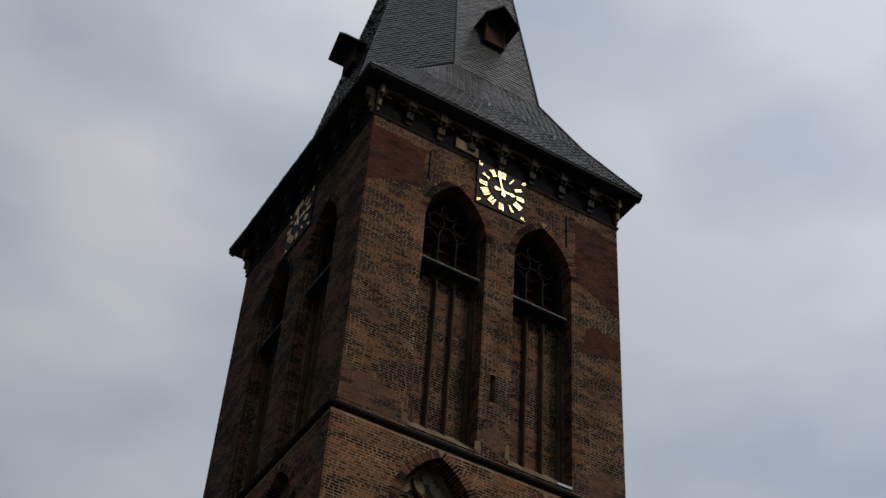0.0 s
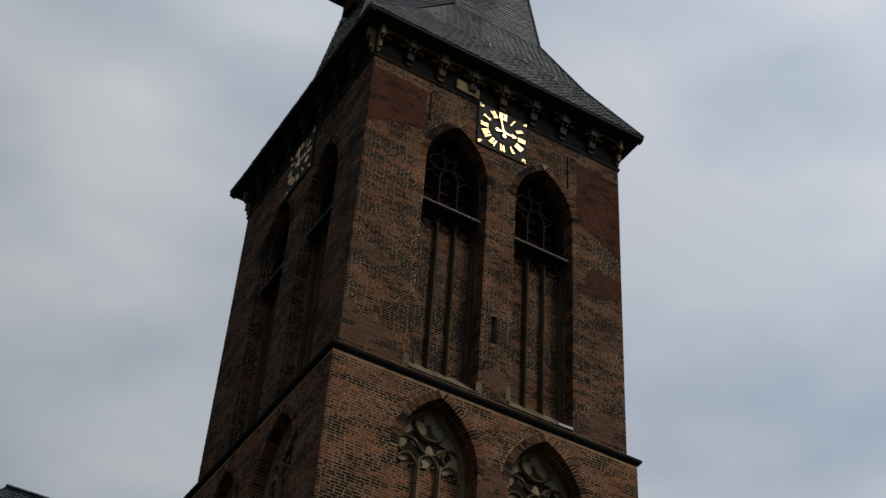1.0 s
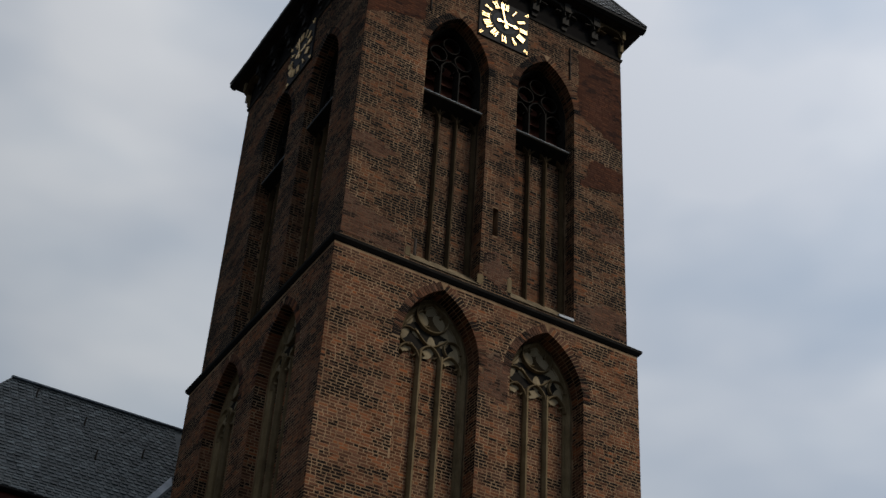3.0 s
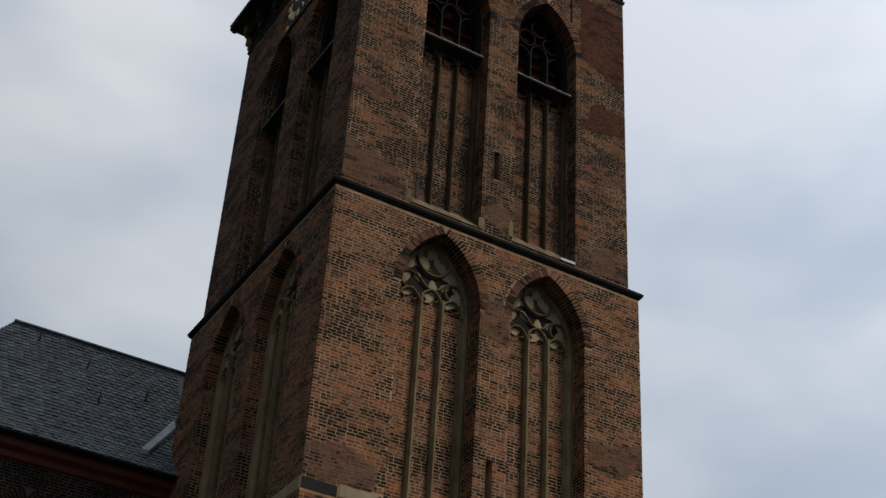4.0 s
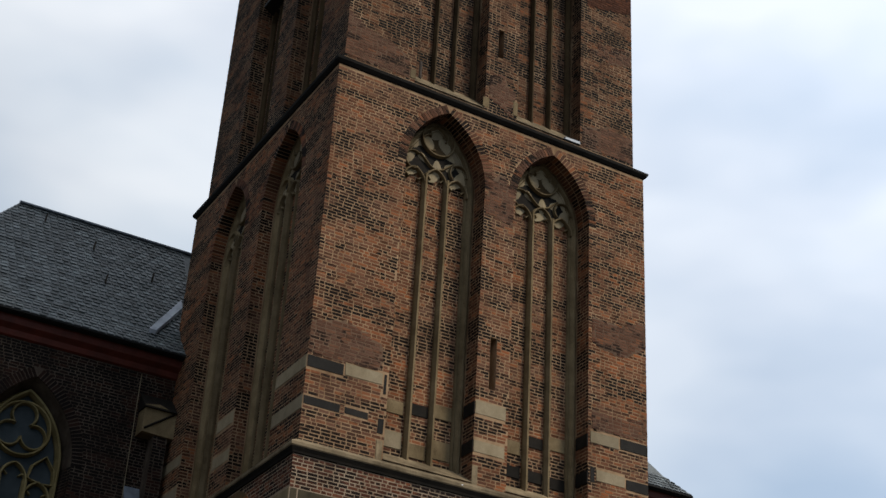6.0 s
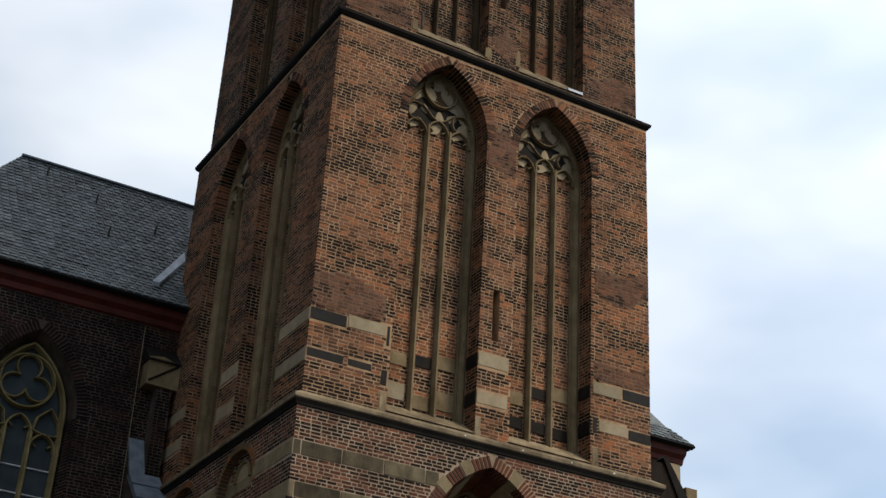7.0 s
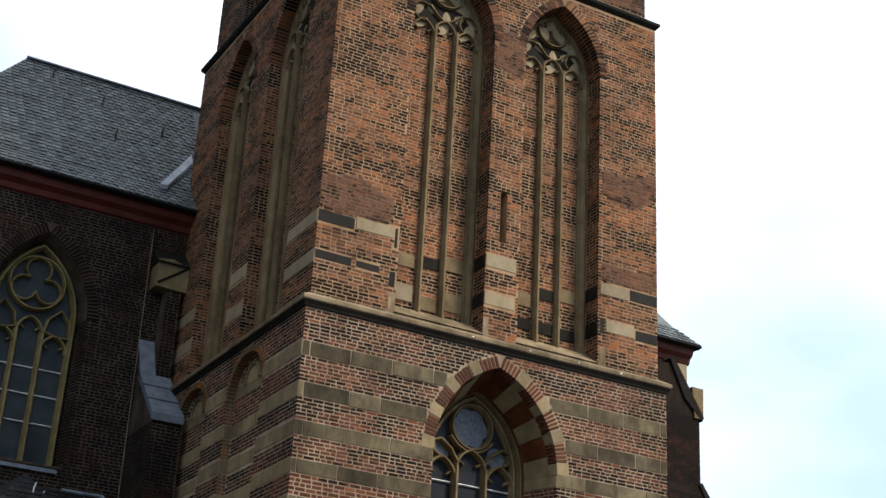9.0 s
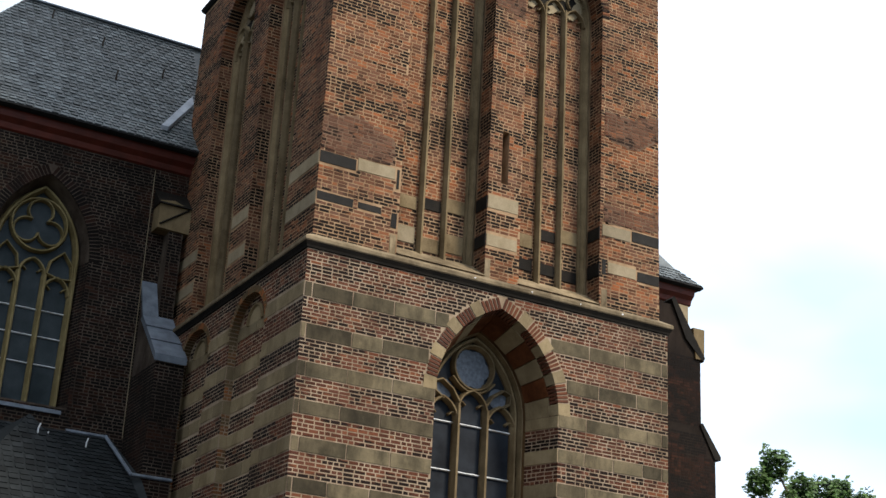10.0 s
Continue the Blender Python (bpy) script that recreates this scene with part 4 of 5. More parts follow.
# its arch: an outer ring of stone and brick by turns, larger blocks in the soffit behind
def arch_block(side, t0, t1, out0, out1, f0, f1, mat, d_front=None):
    """One block between two shares of the arch's rise, from depth share f0 back to f1."""
    pts = []
    for f, grow in ((f1, out1), (f0, out0)):
        h, rise = n.h + (H_IN - n.h) * f, n.rise + (RISE_IN - n.rise) * f
        r = (h * h + rise * rise) / (2 * h)
        top = math.acos((r - h) / r)
        cx = n.c + side * (h - r)
        q = [(cx + side * rr * math.cos(top * a), n.spring + rr * math.sin(top * a)) for rr, a in ((r - 0.006, t0), (r + grow, t0), (r + grow, t1), (r - 0.006, t1))]
        q = q if side > 0 else q[::-1]
        d = d_front if f == f0 and d_front is not None else -0.76 * f
        pts += [F1(x, y, d) for x, y in q]
    sv = Soup()
    sv.hexa(pts, F1.flip)
    part("voussoir", sv, mat, wall_low)


for side in (1, -1):
    edge, k = 0.0, 0
    while edge < 0.999:
        stone = k % 2 == 0
        wide = 0.10 if stone else 0.145
        wide = 1.0 - edge if edge + wide > 0.94 else wide
        m = 1 if stone else 5
        for i in range(m):
            gap = 0.06 if stone else 0.17
            t0, t1 = edge + wide * (i + gap) / m, edge + wide * (i + 1 - gap) / m
            arch_block(side, t0, t1, 0.27 if stone else 0.23 * rng.uniform(0.95, 1.04), 0.25, 0.0, 0.26, M_BAND_WARM if stone else M_BRICK_ARCH, 0.014)
        edge, k = edge + wide, k + 1
    for k in range(6):
        arch_block(side, (k + 0.02) / 6, (k + 0.98) / 6, 0.25, 0.25, 0.27, 1.0, M_ARCHRED if k % 2 else M_BAND_WARM)
# banded right reveal
run = Vector((H_IN - n.h, 0.76, 0)).normalized()
rf = Frame3((n.c + n.h, F1.o.y, 0), run, (0, 0, 1), (-run.y, run.x, 0))
base, deep = 0.0, math.hypot(H_IN - n.h, 0.76)
s = Soup()
s.panel(rf, [(0, 3.2), (deep, 3.2), (deep, 8.95), (0, 8.95)], (), -0.002)
part("reveal", s, M_MORTAR_LOW, wall_low)
rb = []
lv0 = 3.2
for lo, hi in sorted(BANDS) + [(8.95, 8.95)]:
    if hi - 0.02 > lv0 and lo > lv0 and lo - lv0 > 0.08:
        rb += lay_bricks(rng, base, base + deep, lv0, min(lo, 8.95))
    if hi > lo and lo < 8.9:
        sv = Soup()
        sv.box(rf, base, base + deep, lo + 0.005, min(hi, 8.95), -0.01, 0.014)
        part("stone_block", sv, M_BAND_WARM, wall_low)
    lv0 = hi
part("reveal_brickwork", brickwork(rf, rb), M_BRICK_LOW, wall_low, "", "stuff")

# ---- clocks
def roman(k):
    return ("I", "II", "III", "IIII", "V", "VI", "VII", "VIII", "IX", "X", "XI", "XII")[k - 1]


def stroke(s, fr, place, x0, y0, x1, y1, w, d):
    ln = math.hypot(x1 - x0, y1 - y0)
    nx, ny = -(y1 - y0) / ln * w / 2, (x1 - x0) / ln * w / 2
    q = [place(x0 - nx, y0 - ny), place(x1 - nx, y1 - ny), place(x1 + nx, y1 + ny), place(x0 + nx, y0 + ny)]
    area = sum(q[i][0] * q[(i + 1) % 4][1] - q[(i + 1) % 4][0] * q[i][1] for i in range(4))
    s.prism(fr, q if area > 0 else q[::-1], d, d + 0.02)


def clock(fr, cu, cv, half, mirror, label):
    """A square black dial with gilt Roman numerals, 2:58."""
    ck = tagged(new("tower_clock"), label, "clock", "tower clocks")
    m = -1 if mirror else 1
    s = Soup()
    s.box(fr, cu - half, cu + half, cv - half, cv + half, -0.02, 0.05, taper=0.01)
    part("dial", s, M_DIAL, ck)
    s = Soup()
    s.prism(fr, circle(cu, cv, half * 0.47, 28), 0.05, 0.062, False)
    part("dial_centre", s, M_DISC, ck, "dark grey disc")
    wid = {"I": 0.050, "V": 0.110, "X": 0.110}
    hgt, r0 = half * 0.30, half * 0.61
    for k in range(1, 13):
        a = radians(30 * k)
        rad, tan = (math.sin(a), math.cos(a)), (math.cos(a), -math.sin(a))

        def place(x, y):
            return cu + m * (x * tan[0] + (r0 + y) * rad[0]), cv + x * tan[1] + (r0 + y) * rad[1]
        word = roman(k)
        x = -sum(wid[ch] for ch in word) / 2
        s = Soup()
        for i, ch in enumerate(word):
            w = wid[ch]
            d = 0.064 + 0.0015 * i
            if ch == "I":
                stroke(s, fr, place, x + w / 2, 0, x + w / 2, hgt, 0.027, d)
                stroke(s, fr, place, x + 0.004, hgt - 0.008, x + w - 0.004, hgt - 0.008, 0.012, d + 0.004)
                stroke(s, fr, place, x + 0.004, 0.008, x + w - 0.004, 0.008, 0.012, d + 0.004)
            elif ch == "V":
                stroke(s, fr, place, x + 0.022, hgt, x + w / 2, 0, 0.030, d)
                stroke(s, fr, place, x + w - 0.018, hgt, x + w / 2, 0, 0.016, d + 0.003)
            else:
                stroke(s, fr, place, x + 0.022, hgt, x + w - 0.022, 0, 0.030, d)
                stroke(s, fr, place, x + w - 0.022, hgt, x + 0.022, 0, 0.016, d + 0.003)
            x += w
        part("numeral", s, M_GOLD, ck)
    for name, ang, ln, w, back in (("minute_pointer", -12, half * 0.90, 0.048, 0.15), ("hour_pointer", 89, half * 0.56, 0.058, 0.18)):
        a = radians(ang)
        rad, tan = (math.sin(a), math.cos(a)), (math.cos(a), -math.sin(a))

        def place(x, y):
            return cu + m * (x * tan[0] + y * rad[0]), cv + x * tan[1] + y * rad[1]
        s = Soup()
        poly = [(-w / 2, -back), (w / 2, -back), (w * 0.42, ln * 0.62), (w * 1.15, ln * 0.70), (0, ln), (-w * 1.15, ln * 0.70), (-w * 0.42, ln * 0.62)]
        q = [place(x, y) for x, y in poly]
        dd = 0.10 if name[0] == "m" else 0.085
        s.prism(fr, q if m > 0 else q[::-1], dd, dd + 0.012)
        q = [place(x, y) for x, y in circle(0, -back, 0.06, 12)]
        s.prism(fr, q if m > 0 else q[::-1], dd + 0.002, dd + 0.015)
        part(name, s, M_GOLD, ck)
    s = Soup()
    s.prism(fr, circle(cu, cv, 0.05, 12), 0.06, 0.125)
    part("boss", s, M_GOLD, ck)
    for sx in (-1, 1):
        for sy in (-1, 1):
            s = Soup()
            x, y = cu + sx * half * 0.89, cv + sy * half * 0.89
            s.bar(fr, circle(x, y, 0.055, 10, -2.6 + (0 if sy > 0 else math.pi), 0.6 + (0 if sy > 0 else math.pi)), 0.035, 0.05, 0.07)
            s.bar(fr, [(x - sx * 0.05, y - sy * 0.06), (x + sx * 0.05, y + sy * 0.06)], 0.03, 0.05, 0.072)
            part("corner_ornament", s, M_GOLD, ck, "gilt corner scroll")
    return ck


clock(F3, 0.05, 28.84, 0.76, False, "square black tower clock with gilt Roman numerals on the brick")
clock(L3, 4.12, 28.84, 0.76, True, "square black tower clock with gilt numerals on the shaded side")

# ---- iron wall ties, slits, roof hooks
for u, lo, hi in ((-2.10, 28.16, 29.14), (2.16, 28.0, 29.14)):
    s = Soup()
    s.bar(F3, [(u, lo), (u, hi)], 0.045, 0.0, 0.05)
    s.bar(F3, [(u - 0.05, (lo + hi) / 2), (u + 0.05, (lo + hi) / 2)], 0.06, 0.0, 0.06)
    tagged(part("wall_tie", s, M_IRON), "dark iron tie bar on the brick wall", "wall tie", "iron wall ties")
s = Soup()
s.bar(F3, [(-1.99, 20.52), (-1.99, 20.98)], 0.07, 0.0, 0.03)
tagged(part("wall_tie", s, M_IRON), "short dark iron tie bar above the ledge", "wall tie", "iron wall ties")
for fr, slot, host in ((F2, SLOT_MID, wall_mid), (F3, SLOT_TOP, wall_top)):
    s = Soup()
    s.panel(fr, slot.loop(), (), -slot.depth)
    part("slit_window", s, M_VOID, host, "narrow black slit window")
for u, v in ((-0.6, 31.66), (1.55, 31.60)):
    p0 = Vector((u, YC - EA + (v - 30.72) * 0.34 - 0.05, v))
    s = Soup()
    fr = Frame3(p0, (1, 0, 0), (0, 0, 1), (0, -1, 0))
    s.bar(fr, [(0, -0.06), (0, 0.0), (0.02, 0.12)], 0.03, 0.0, 0.05)
    tagged(part("roof_hook", s, M_WHITEBAR), "small pale roof ladder hook on the slates", "roof hook", "roof hooks")

# ---- stone blocks
lay_blocks(F1, blocks_front, wall_low, M_BAND)
lay_blocks(L1, blocks_left, wall_low, M_BAND_WARM, proud=0.010)
mid_blocks = [(-4.0, -3.22, 12.94, 13.19, M_BLACKSTONE), (-3.20, -2.38, 12.97, 13.23, M_PALE), (-4.0, -3.22, 12.17, 12.36, M_BLACKSTONE),
              (-3.14, -2.62, 12.19, 12.34, M_BLACKSTONE), (-2.42, -2.28, 11.98, 12.30, M_BLACKSTONE), (-2.36, -2.28, 12.80, 13.22, M_BLACKSTONE),
              (-0.29, 0.44, 12.95, 13.25, M_PALE), (-0.29, 0.44, 12.14, 12.40, M_PALE), (2.51, 3.25, 13.03, 13.30, M_PALE), (3.27, 4.0, 13.06, 13.32, M_BLACKSTONE),
              (2.51, 2.62, 12.16, 12.52, M_BLACKSTONE), (2.66, 3.40, 12.22, 12.48, M_PALE), (3.42, 4.0, 12.20, 12.44, M_BLACKSTONE),
              (-2.42, -2.27, 11.44, 11.86, M_LEDGE), (-0.30, -0.16, 11.44, 11.86, M_LEDGE), (2.50, 2.66, 11.44, 11.86, M_LEDGE)]
for p, q, lo, hi, mt in mid_blocks:
    lay_blocks(F2, [(p, q, lo, hi)], wall_mid, mt)
left_mid = [(0.0, 1.38, 12.91, 13.20), (0.0, 1.38, 12.09, 12.38), (3.46, 4.36, 12.95, 13.24), (3.46, 4.36, 12.12, 12.40), (6.4, 8.0, 12.90, 13.18), (6.4, 8.0, 12.14, 12.40)]
lay_blocks(L2, left_mid, wall_mid, M_PALE)
# quoins at the reveals and dark or pale stones set into the niche backs
for nn, rows in ((N2F[0], ((0, 12.72, 13.0, M_TAN), (1, 12.80, 13.05, M_SOOT_SHADE), (2, 12.86, 13.16, M_TAN), (0, 12.0, 12.35, M_PALE), (1, 11.9, 12.2, M_TAN), (2, 12.0, 12.4, M_TAN))),
                 (N2F[1], ((0, 12.55, 12.85, M_TAN), (1, 12.80, 13.05, M_SOOT_SHADE), (2, 12.86, 13.16, M_TAN), (0, 12.05, 12.30, M_SOOT_SHADE), (1, 12.05, 12.30, M_SOOT_SHADE), (2, 12.02, 12.28, M_SOOT_SHADE)))):
    w = 0.55
    for k, lo, hi, mt in rows:
        c = nn.c + (k - 1) * w
        sv = Soup()
        sv.box(F2, c - w / 2 + 0.06, c + w / 2 - 0.06, lo, hi, -nn.depth - 0.01, -nn.depth + 0.022, taper=0.006)
        part("stone_block", sv, mt, wall_mid)
    rf = facing_left(nn.c + nn.h)
    for lo, hi in ((12.95, 13.22), (12.14, 12.40)):
        sv = Soup()
        sv.box(rf, 0.0, 0.42, lo, hi, -0.01, 0.018)
        part("stone_block", sv, M_BLACKSTONE, wall_mid)
lay_blocks(F3, [(-0.36, -0.18, 20.44, 20.72), (0.44, 0.58, 20.5, 20.9), (-2.24, -2.08, 20.44, 20.70)], wall_top, M_TAN)

s = Soup()
n = N3F[1]
s.hexa([F3(n.c + 0.45, 20.40, 0.0), F3(n.c + n.h - 0.02, 20.40, 0.0), F3(n.c + n.h - 0.02, 20.50, -0.10), F3(n.c + 0.45, 20.50, -0.10),
        F3(n.c + 0.45, 20.40, 0.04), F3(n.c + n.h - 0.02, 20.40, 0.04), F3(n.c + n.h - 0.02, 20.48, 0.03), F3(n.c + 0.45, 20.46, 0.03)], False)
part("sill_cover", s, M_FLASH, wall_top, "bright zinc strip on the sill")

# ---- tall shallow blind recesses of the low stage's shaded side
LB = facing_left(-H1 + 0.17)
lay_blocks(LB, blocks_recess, wall_low, M_BAND_WARM, proud=0.010)
for n in N1L:
    s = Soup()
    s.panel(L1, n.loop(), (), -n.depth)
    part("niche_back", s, M_MORTAR_LOW, wall_low)
    part("niche_brickwork", brickwork(LB, lay_bricks(rng, n.c - n.h, n.c + n.h, 3.74, 10.95, (), blocks_recess, mask=lambda u, v: abs(u - n.c) < n.half(v) - 0.05)), M_BRICK_LOW, wall_low, "", "stuff")
    # the far reveal: orange brick between the stones
    rf, z_at, rb = facing_front(n.c + n.h), 3.0, []
    for lo, hi in sorted(BANDS):
        if hi < 10.3:
            lay_blocks(rf, [(-H1, -H1 + 0.17, lo, hi)], wall_low, M_BAND_WARM, proud=0.010)
        rb += lay_bricks(rng, -H1, -H1 + 0.17, z_at, min(lo, 10.2))
        z_at = hi
    part("reveal_brickwork", brickwork(rf, rb), M_ORANGE, wall_low, "worn orange brick reveal", "stuff")
    s = Soup()
    arc = arch_arc(n.c - 0.02, 0.36, 10.42, 0.36, 8)
    s.panel(LB, [(n.c - 0.38, 10.42), (n.c + 0.34, 10.42)] + arc, (), 0.016)
    part("arch_panel", s, M_BAND_WARM, wall_low)
    s = Soup()
    s.bar(LB, arc, 0.08, 0.0, 0.06)
    part("arch_moulding", s, M_TAN, wall_low)
    s = Soup()
    voussoirs(rng, L1, n, s, 0.16, 0.085)
    part("arch_brickwork", s, M_ORANGE, wall_low, "", "stuff")

# ---- the church body behind the tower
NY, NX, N_EAVE = 7.62, 10.70, 15.42
nave = tagged(new("church_nave"), "dark brick church body with hipped slate roof behind the tower", "church")
FN = facing_front(NY)
NW = niche(-7.20, 1.12, 9.35, 12.75, 1.86, 0.45, 0.24)
NW2 = niche(7.20, 1.12, 9.35, 12.75, 1.86, 0.45, 0.24)
s = Soup()
s.panel(FN, [(-NX, 0), (NX, 0), (NX, N_EAVE), (-NX, N_EAVE)], [NW.loop(), NW2.loop()])
for nn in (NW, NW2):
    s.reveal(FN, nn.loop(), 0, -0.5)
for fr, lo, hi in ((facing_left(-NX), NY, 12.4), (facing_right(NX), NY, 12.4), (Frame3((0, 12.4, 0), (1, 0, 0), (0, 0, 1), (0, 1, 0)), -NX, NX)):
    s.panel(fr, [(lo, 0), (hi, 0), (hi, N_EAVE), (lo, N_EAVE)])
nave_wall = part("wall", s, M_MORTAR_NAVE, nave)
# roof: hipped, flared at the eaves
EO, RZ, RY, RX = 0.42, 20.06, 10.0, 8.0
ze = 15.88
ring0 = [(-NX - EO, NY - EO, ze), (NX + EO, NY - EO, ze), (NX + EO, 12.4 + EO, ze), (-NX - EO, 12.4 + EO, ze)]
f = 0.16
ring1 = [(-NX - EO + f * 3.4, NY - EO + f * 3.4, ze + 0.60), (NX + EO - f * 3.4, NY - EO + f * 3.4, ze + 0.60), (NX + EO - f * 3.4, 12.4 + EO - f * 3.4, ze + 0.60), (-NX - EO + f * 3.4, 12.4 + EO - f * 3.4, ze + 0.60)]
tops = [(-RX, RY, RZ), (RX, RY, RZ)]
s = Soup()
nv = ring0 + ring1 + tops
s.add(nv, [(0, 1, 5, 4), (1, 2, 6, 5), (2, 3, 7, 6), (3, 0, 4, 7), (4, 5, 9, 8), (5, 6, 9), (6, 7, 8, 9), (7, 4, 8)])
nave_roof = part("roof", s, M_SLATE_NAVE, nave, "hipped roof of small grey slates")
V = [Vector(v) for v in nv]
sl = Soup()
slate_face(V[0], Vector((-3.6, V[0].y, V[0].z)), Vector((-3.6, V[4].y, V[4].z)), V[4], 0.20, 0.15, 31, sl, lift=0.028)
slate_face(V[4], Vector((-3.6, V[4].y, V[4].z)), Vector((-3.6, RY, RZ)), V[8], 0.20, 0.15, 32, sl, lift=0.028)
slate_face(Vector((8.0, V[1].y, V[1].z)), V[1], V[5], Vector((8.0, V[5].y, V[5].z)), 0.20, 0.15, 33, sl, lift=0.028)
part("slates", sl, M_SLATE_NAVE, nave_roof, "small overlapping grey slates", "stuff")
s = Soup()
s.bar(Frame3((0, RY, 0), (1, 0, 0), (0, 0, 1), (0, -1, 0)), [(-RX, RZ + 0.02), (RX, RZ + 0.02)], 0.12, -0.08, 0.08)
part("ridge", s, M_LEAD, nave_roof, "lead ridge roll")
s = Soup()
s.bar(FN, [(-NX - EO, ze - 0.04), (NX + EO, ze - 0.04)], 0.13, EO - 0.12, EO + 0.05)
s.bar(facing_right(NX), [(NY - EO, ze - 0.04), (12.8, ze - 0.04)], 0.13, EO - 0.12, EO + 0.05)
part("gutter", s, M_GUTTER, nave, "dark eaves gutter")
s = Soup()
for fr, lo, hi in ((FN, -NX - 0.3, NX + 0.3), (facing_right(NX), NY, 12.4)):
    prof = [(0.0, 15.36), (0.06, 15.40), (0.10, 15.52), (0.22, 15.62), (0.26, 15.76), (0.34, 15.82)]
    for (a, za), (b, zb) in zip(prof, prof[1:]):
        s.add([fr(lo, za, a), fr(hi, za, a), fr(hi, zb, b), fr(lo, zb, b)], [(0, 1, 2, 3)], fr.flip)
part("cornice", s, M_REDWOOD, nave, "oxblood painted wooden eaves cornice")
s = Soup()
s.hexa([(-4.86, 7.62, 16.40), (-4.68, 7.62, 16.40), (-3.9, 8.38, 17.55), (-3.9, 8.56, 17.85), (-4.86, 7.58, 16.50), (-4.68, 7.58, 16.50), (-3.9, 8.34, 17.65), (-3.9, 8.52, 17.95)], False)
part("flashing", s, M_FLASH, nave_roof, "pale lead flashing at the tower")


def nave_window(n):
    w = part("window", Soup(), M_GLASS_PALE, nave_wall, "large church window with yellow sandstone tracery")
    c, h = n.c, n.h - 0.13
    d = -0.50
    inner = [(c - h, n.foot), (c + h, n.foot)] + arch_arc(c, h, n.spring, n.rise - 0.16)
    s = Soup()
    outer = n.loop()
    s.add([FN(u, v, -0.004) for u, v in outer] + [FN(u, v, d) for u, v in inner], [(i, len(inner) + i, len(inner) + (i + 1) % len(inner), (i + 1) % len(inner)) for i in range(len(inner))], True)
    part("splayed_reveal", s, M_MORTAR_NAVE, nave_wall)
    run = Vector((-0.13, 0.5, 0)).normalized()
    fs = Frame3((c + n.h, NY, 0), run, (0, 0, 1), (-run.y, run.x, 0))
    part("reveal_brickwork", brickwork(fs, lay_bricks(random.Random(77), 0.0, 0.5, n.foot + 0.1, n.spring)), M_BRICK_NAVE, nave_wall, "", "stuff")
    s = Soup()
    s.panel(FN, inner, (), d)
    w.data.from_pydata(s.verts, [], s.faces)
    s = Soup()
    s.bar(FN, [(c + h - 0.07, n.foot)] + arch_arc(c, h, n.spring, n.rise - 0.16, 10, -0.06) + [(c - h + 0.07, n.foot)], 0.14, d - 0.02, d + 0.20)
    part("window_frame", s, M_YELLOW, w)
    lw = 2 * (h - 0.12) / 3
    for sd in (-1, 1):
        s = Soup()
        s.bar(FN, [(c + sd * lw / 2, n.foot), (c + sd * lw / 2, 12.35)], 0.12, d - 0.02, d + 0.18)
        part("mullion", s, M_YELLOW, w)
    s = Soup()
    light_head(s, FN, c, lw / 2, 12.30, 0.40, 0.075, d - 0.02, d + 0.15)
    for sd in (-1, 1):
        light_head(s, FN, c + sd * lw, lw / 2, 11.95, 0.40, 0.075, d - 0.02, d + 0.15)
        q = (c + sd * 0.60, 12.62)
        s.bar(FN, [(q[0] - sd * 0.28, q[1] - 0.22), (q[0] - sd * 0.22, q[1] + 0.08), (q[0] + sd * 0.05, q[1] + 0.34), (q[0] + sd * 0.26, q[1] + 0.06), (q[0] + sd * 0.30, q[1] - 0.28), (q[0], q[1] - 0.30)], 0.07, d - 0.02, d + 0.15, True)
    cc = 13.50
    s.bar(FN, circle(c, cc, 0.62, 32), 0.085, d - 0.02, d + 0.15, True)
    for i in range(3):
        a = math.pi / 2 + i * 2 * math.pi / 3
        s.bar(FN, circle(c + 0.32 * math.cos(a), cc + 0.32 * math.sin(a), 0.28, 18, a - 2.5, a + 2.5), 0.065, d - 0.02, d + 0.13)
        for e in (-0.55, 0.55):
            x, y = c + 0.36 * math.cos(a) + 0.30 * math.cos(a + e), cc + 0.36 * math.sin(a) + 0.30 * math.sin(a + e)
            s.bar(FN, [(x, y), (x - 0.10 * math.cos(a), y - 0.10 * math.sin(a))], 0.05, d - 0.02, d + 0.10)
    part("tracery", s, M_YELLOW, w, "yellow sandstone tracery with three curved leaves")
    for v in (11.55, 10.95, 10.32):
        s = Soup()
        s.bar(FN, [(c - h, v), (c + h, v)], 0.03, d, d + 0.045)
        part("saddle_bar", s, M_WHITEBAR, w)
    s = Soup()
    s.hexa([FN(c - h, 9.18, d), FN(c + h, 9.18, d), FN(c + h, 9.44, d), FN(c - h, 9.44, d), FN(c - h, 9.18, 0.06), FN(c + h, 9.18, 0.06), FN(c + h, 9.26, 0.06), FN(c - h, 9.26, 0.06)], False)
    part("window_sill", s, M_LEAD, w, "sloped lead-covered sill")


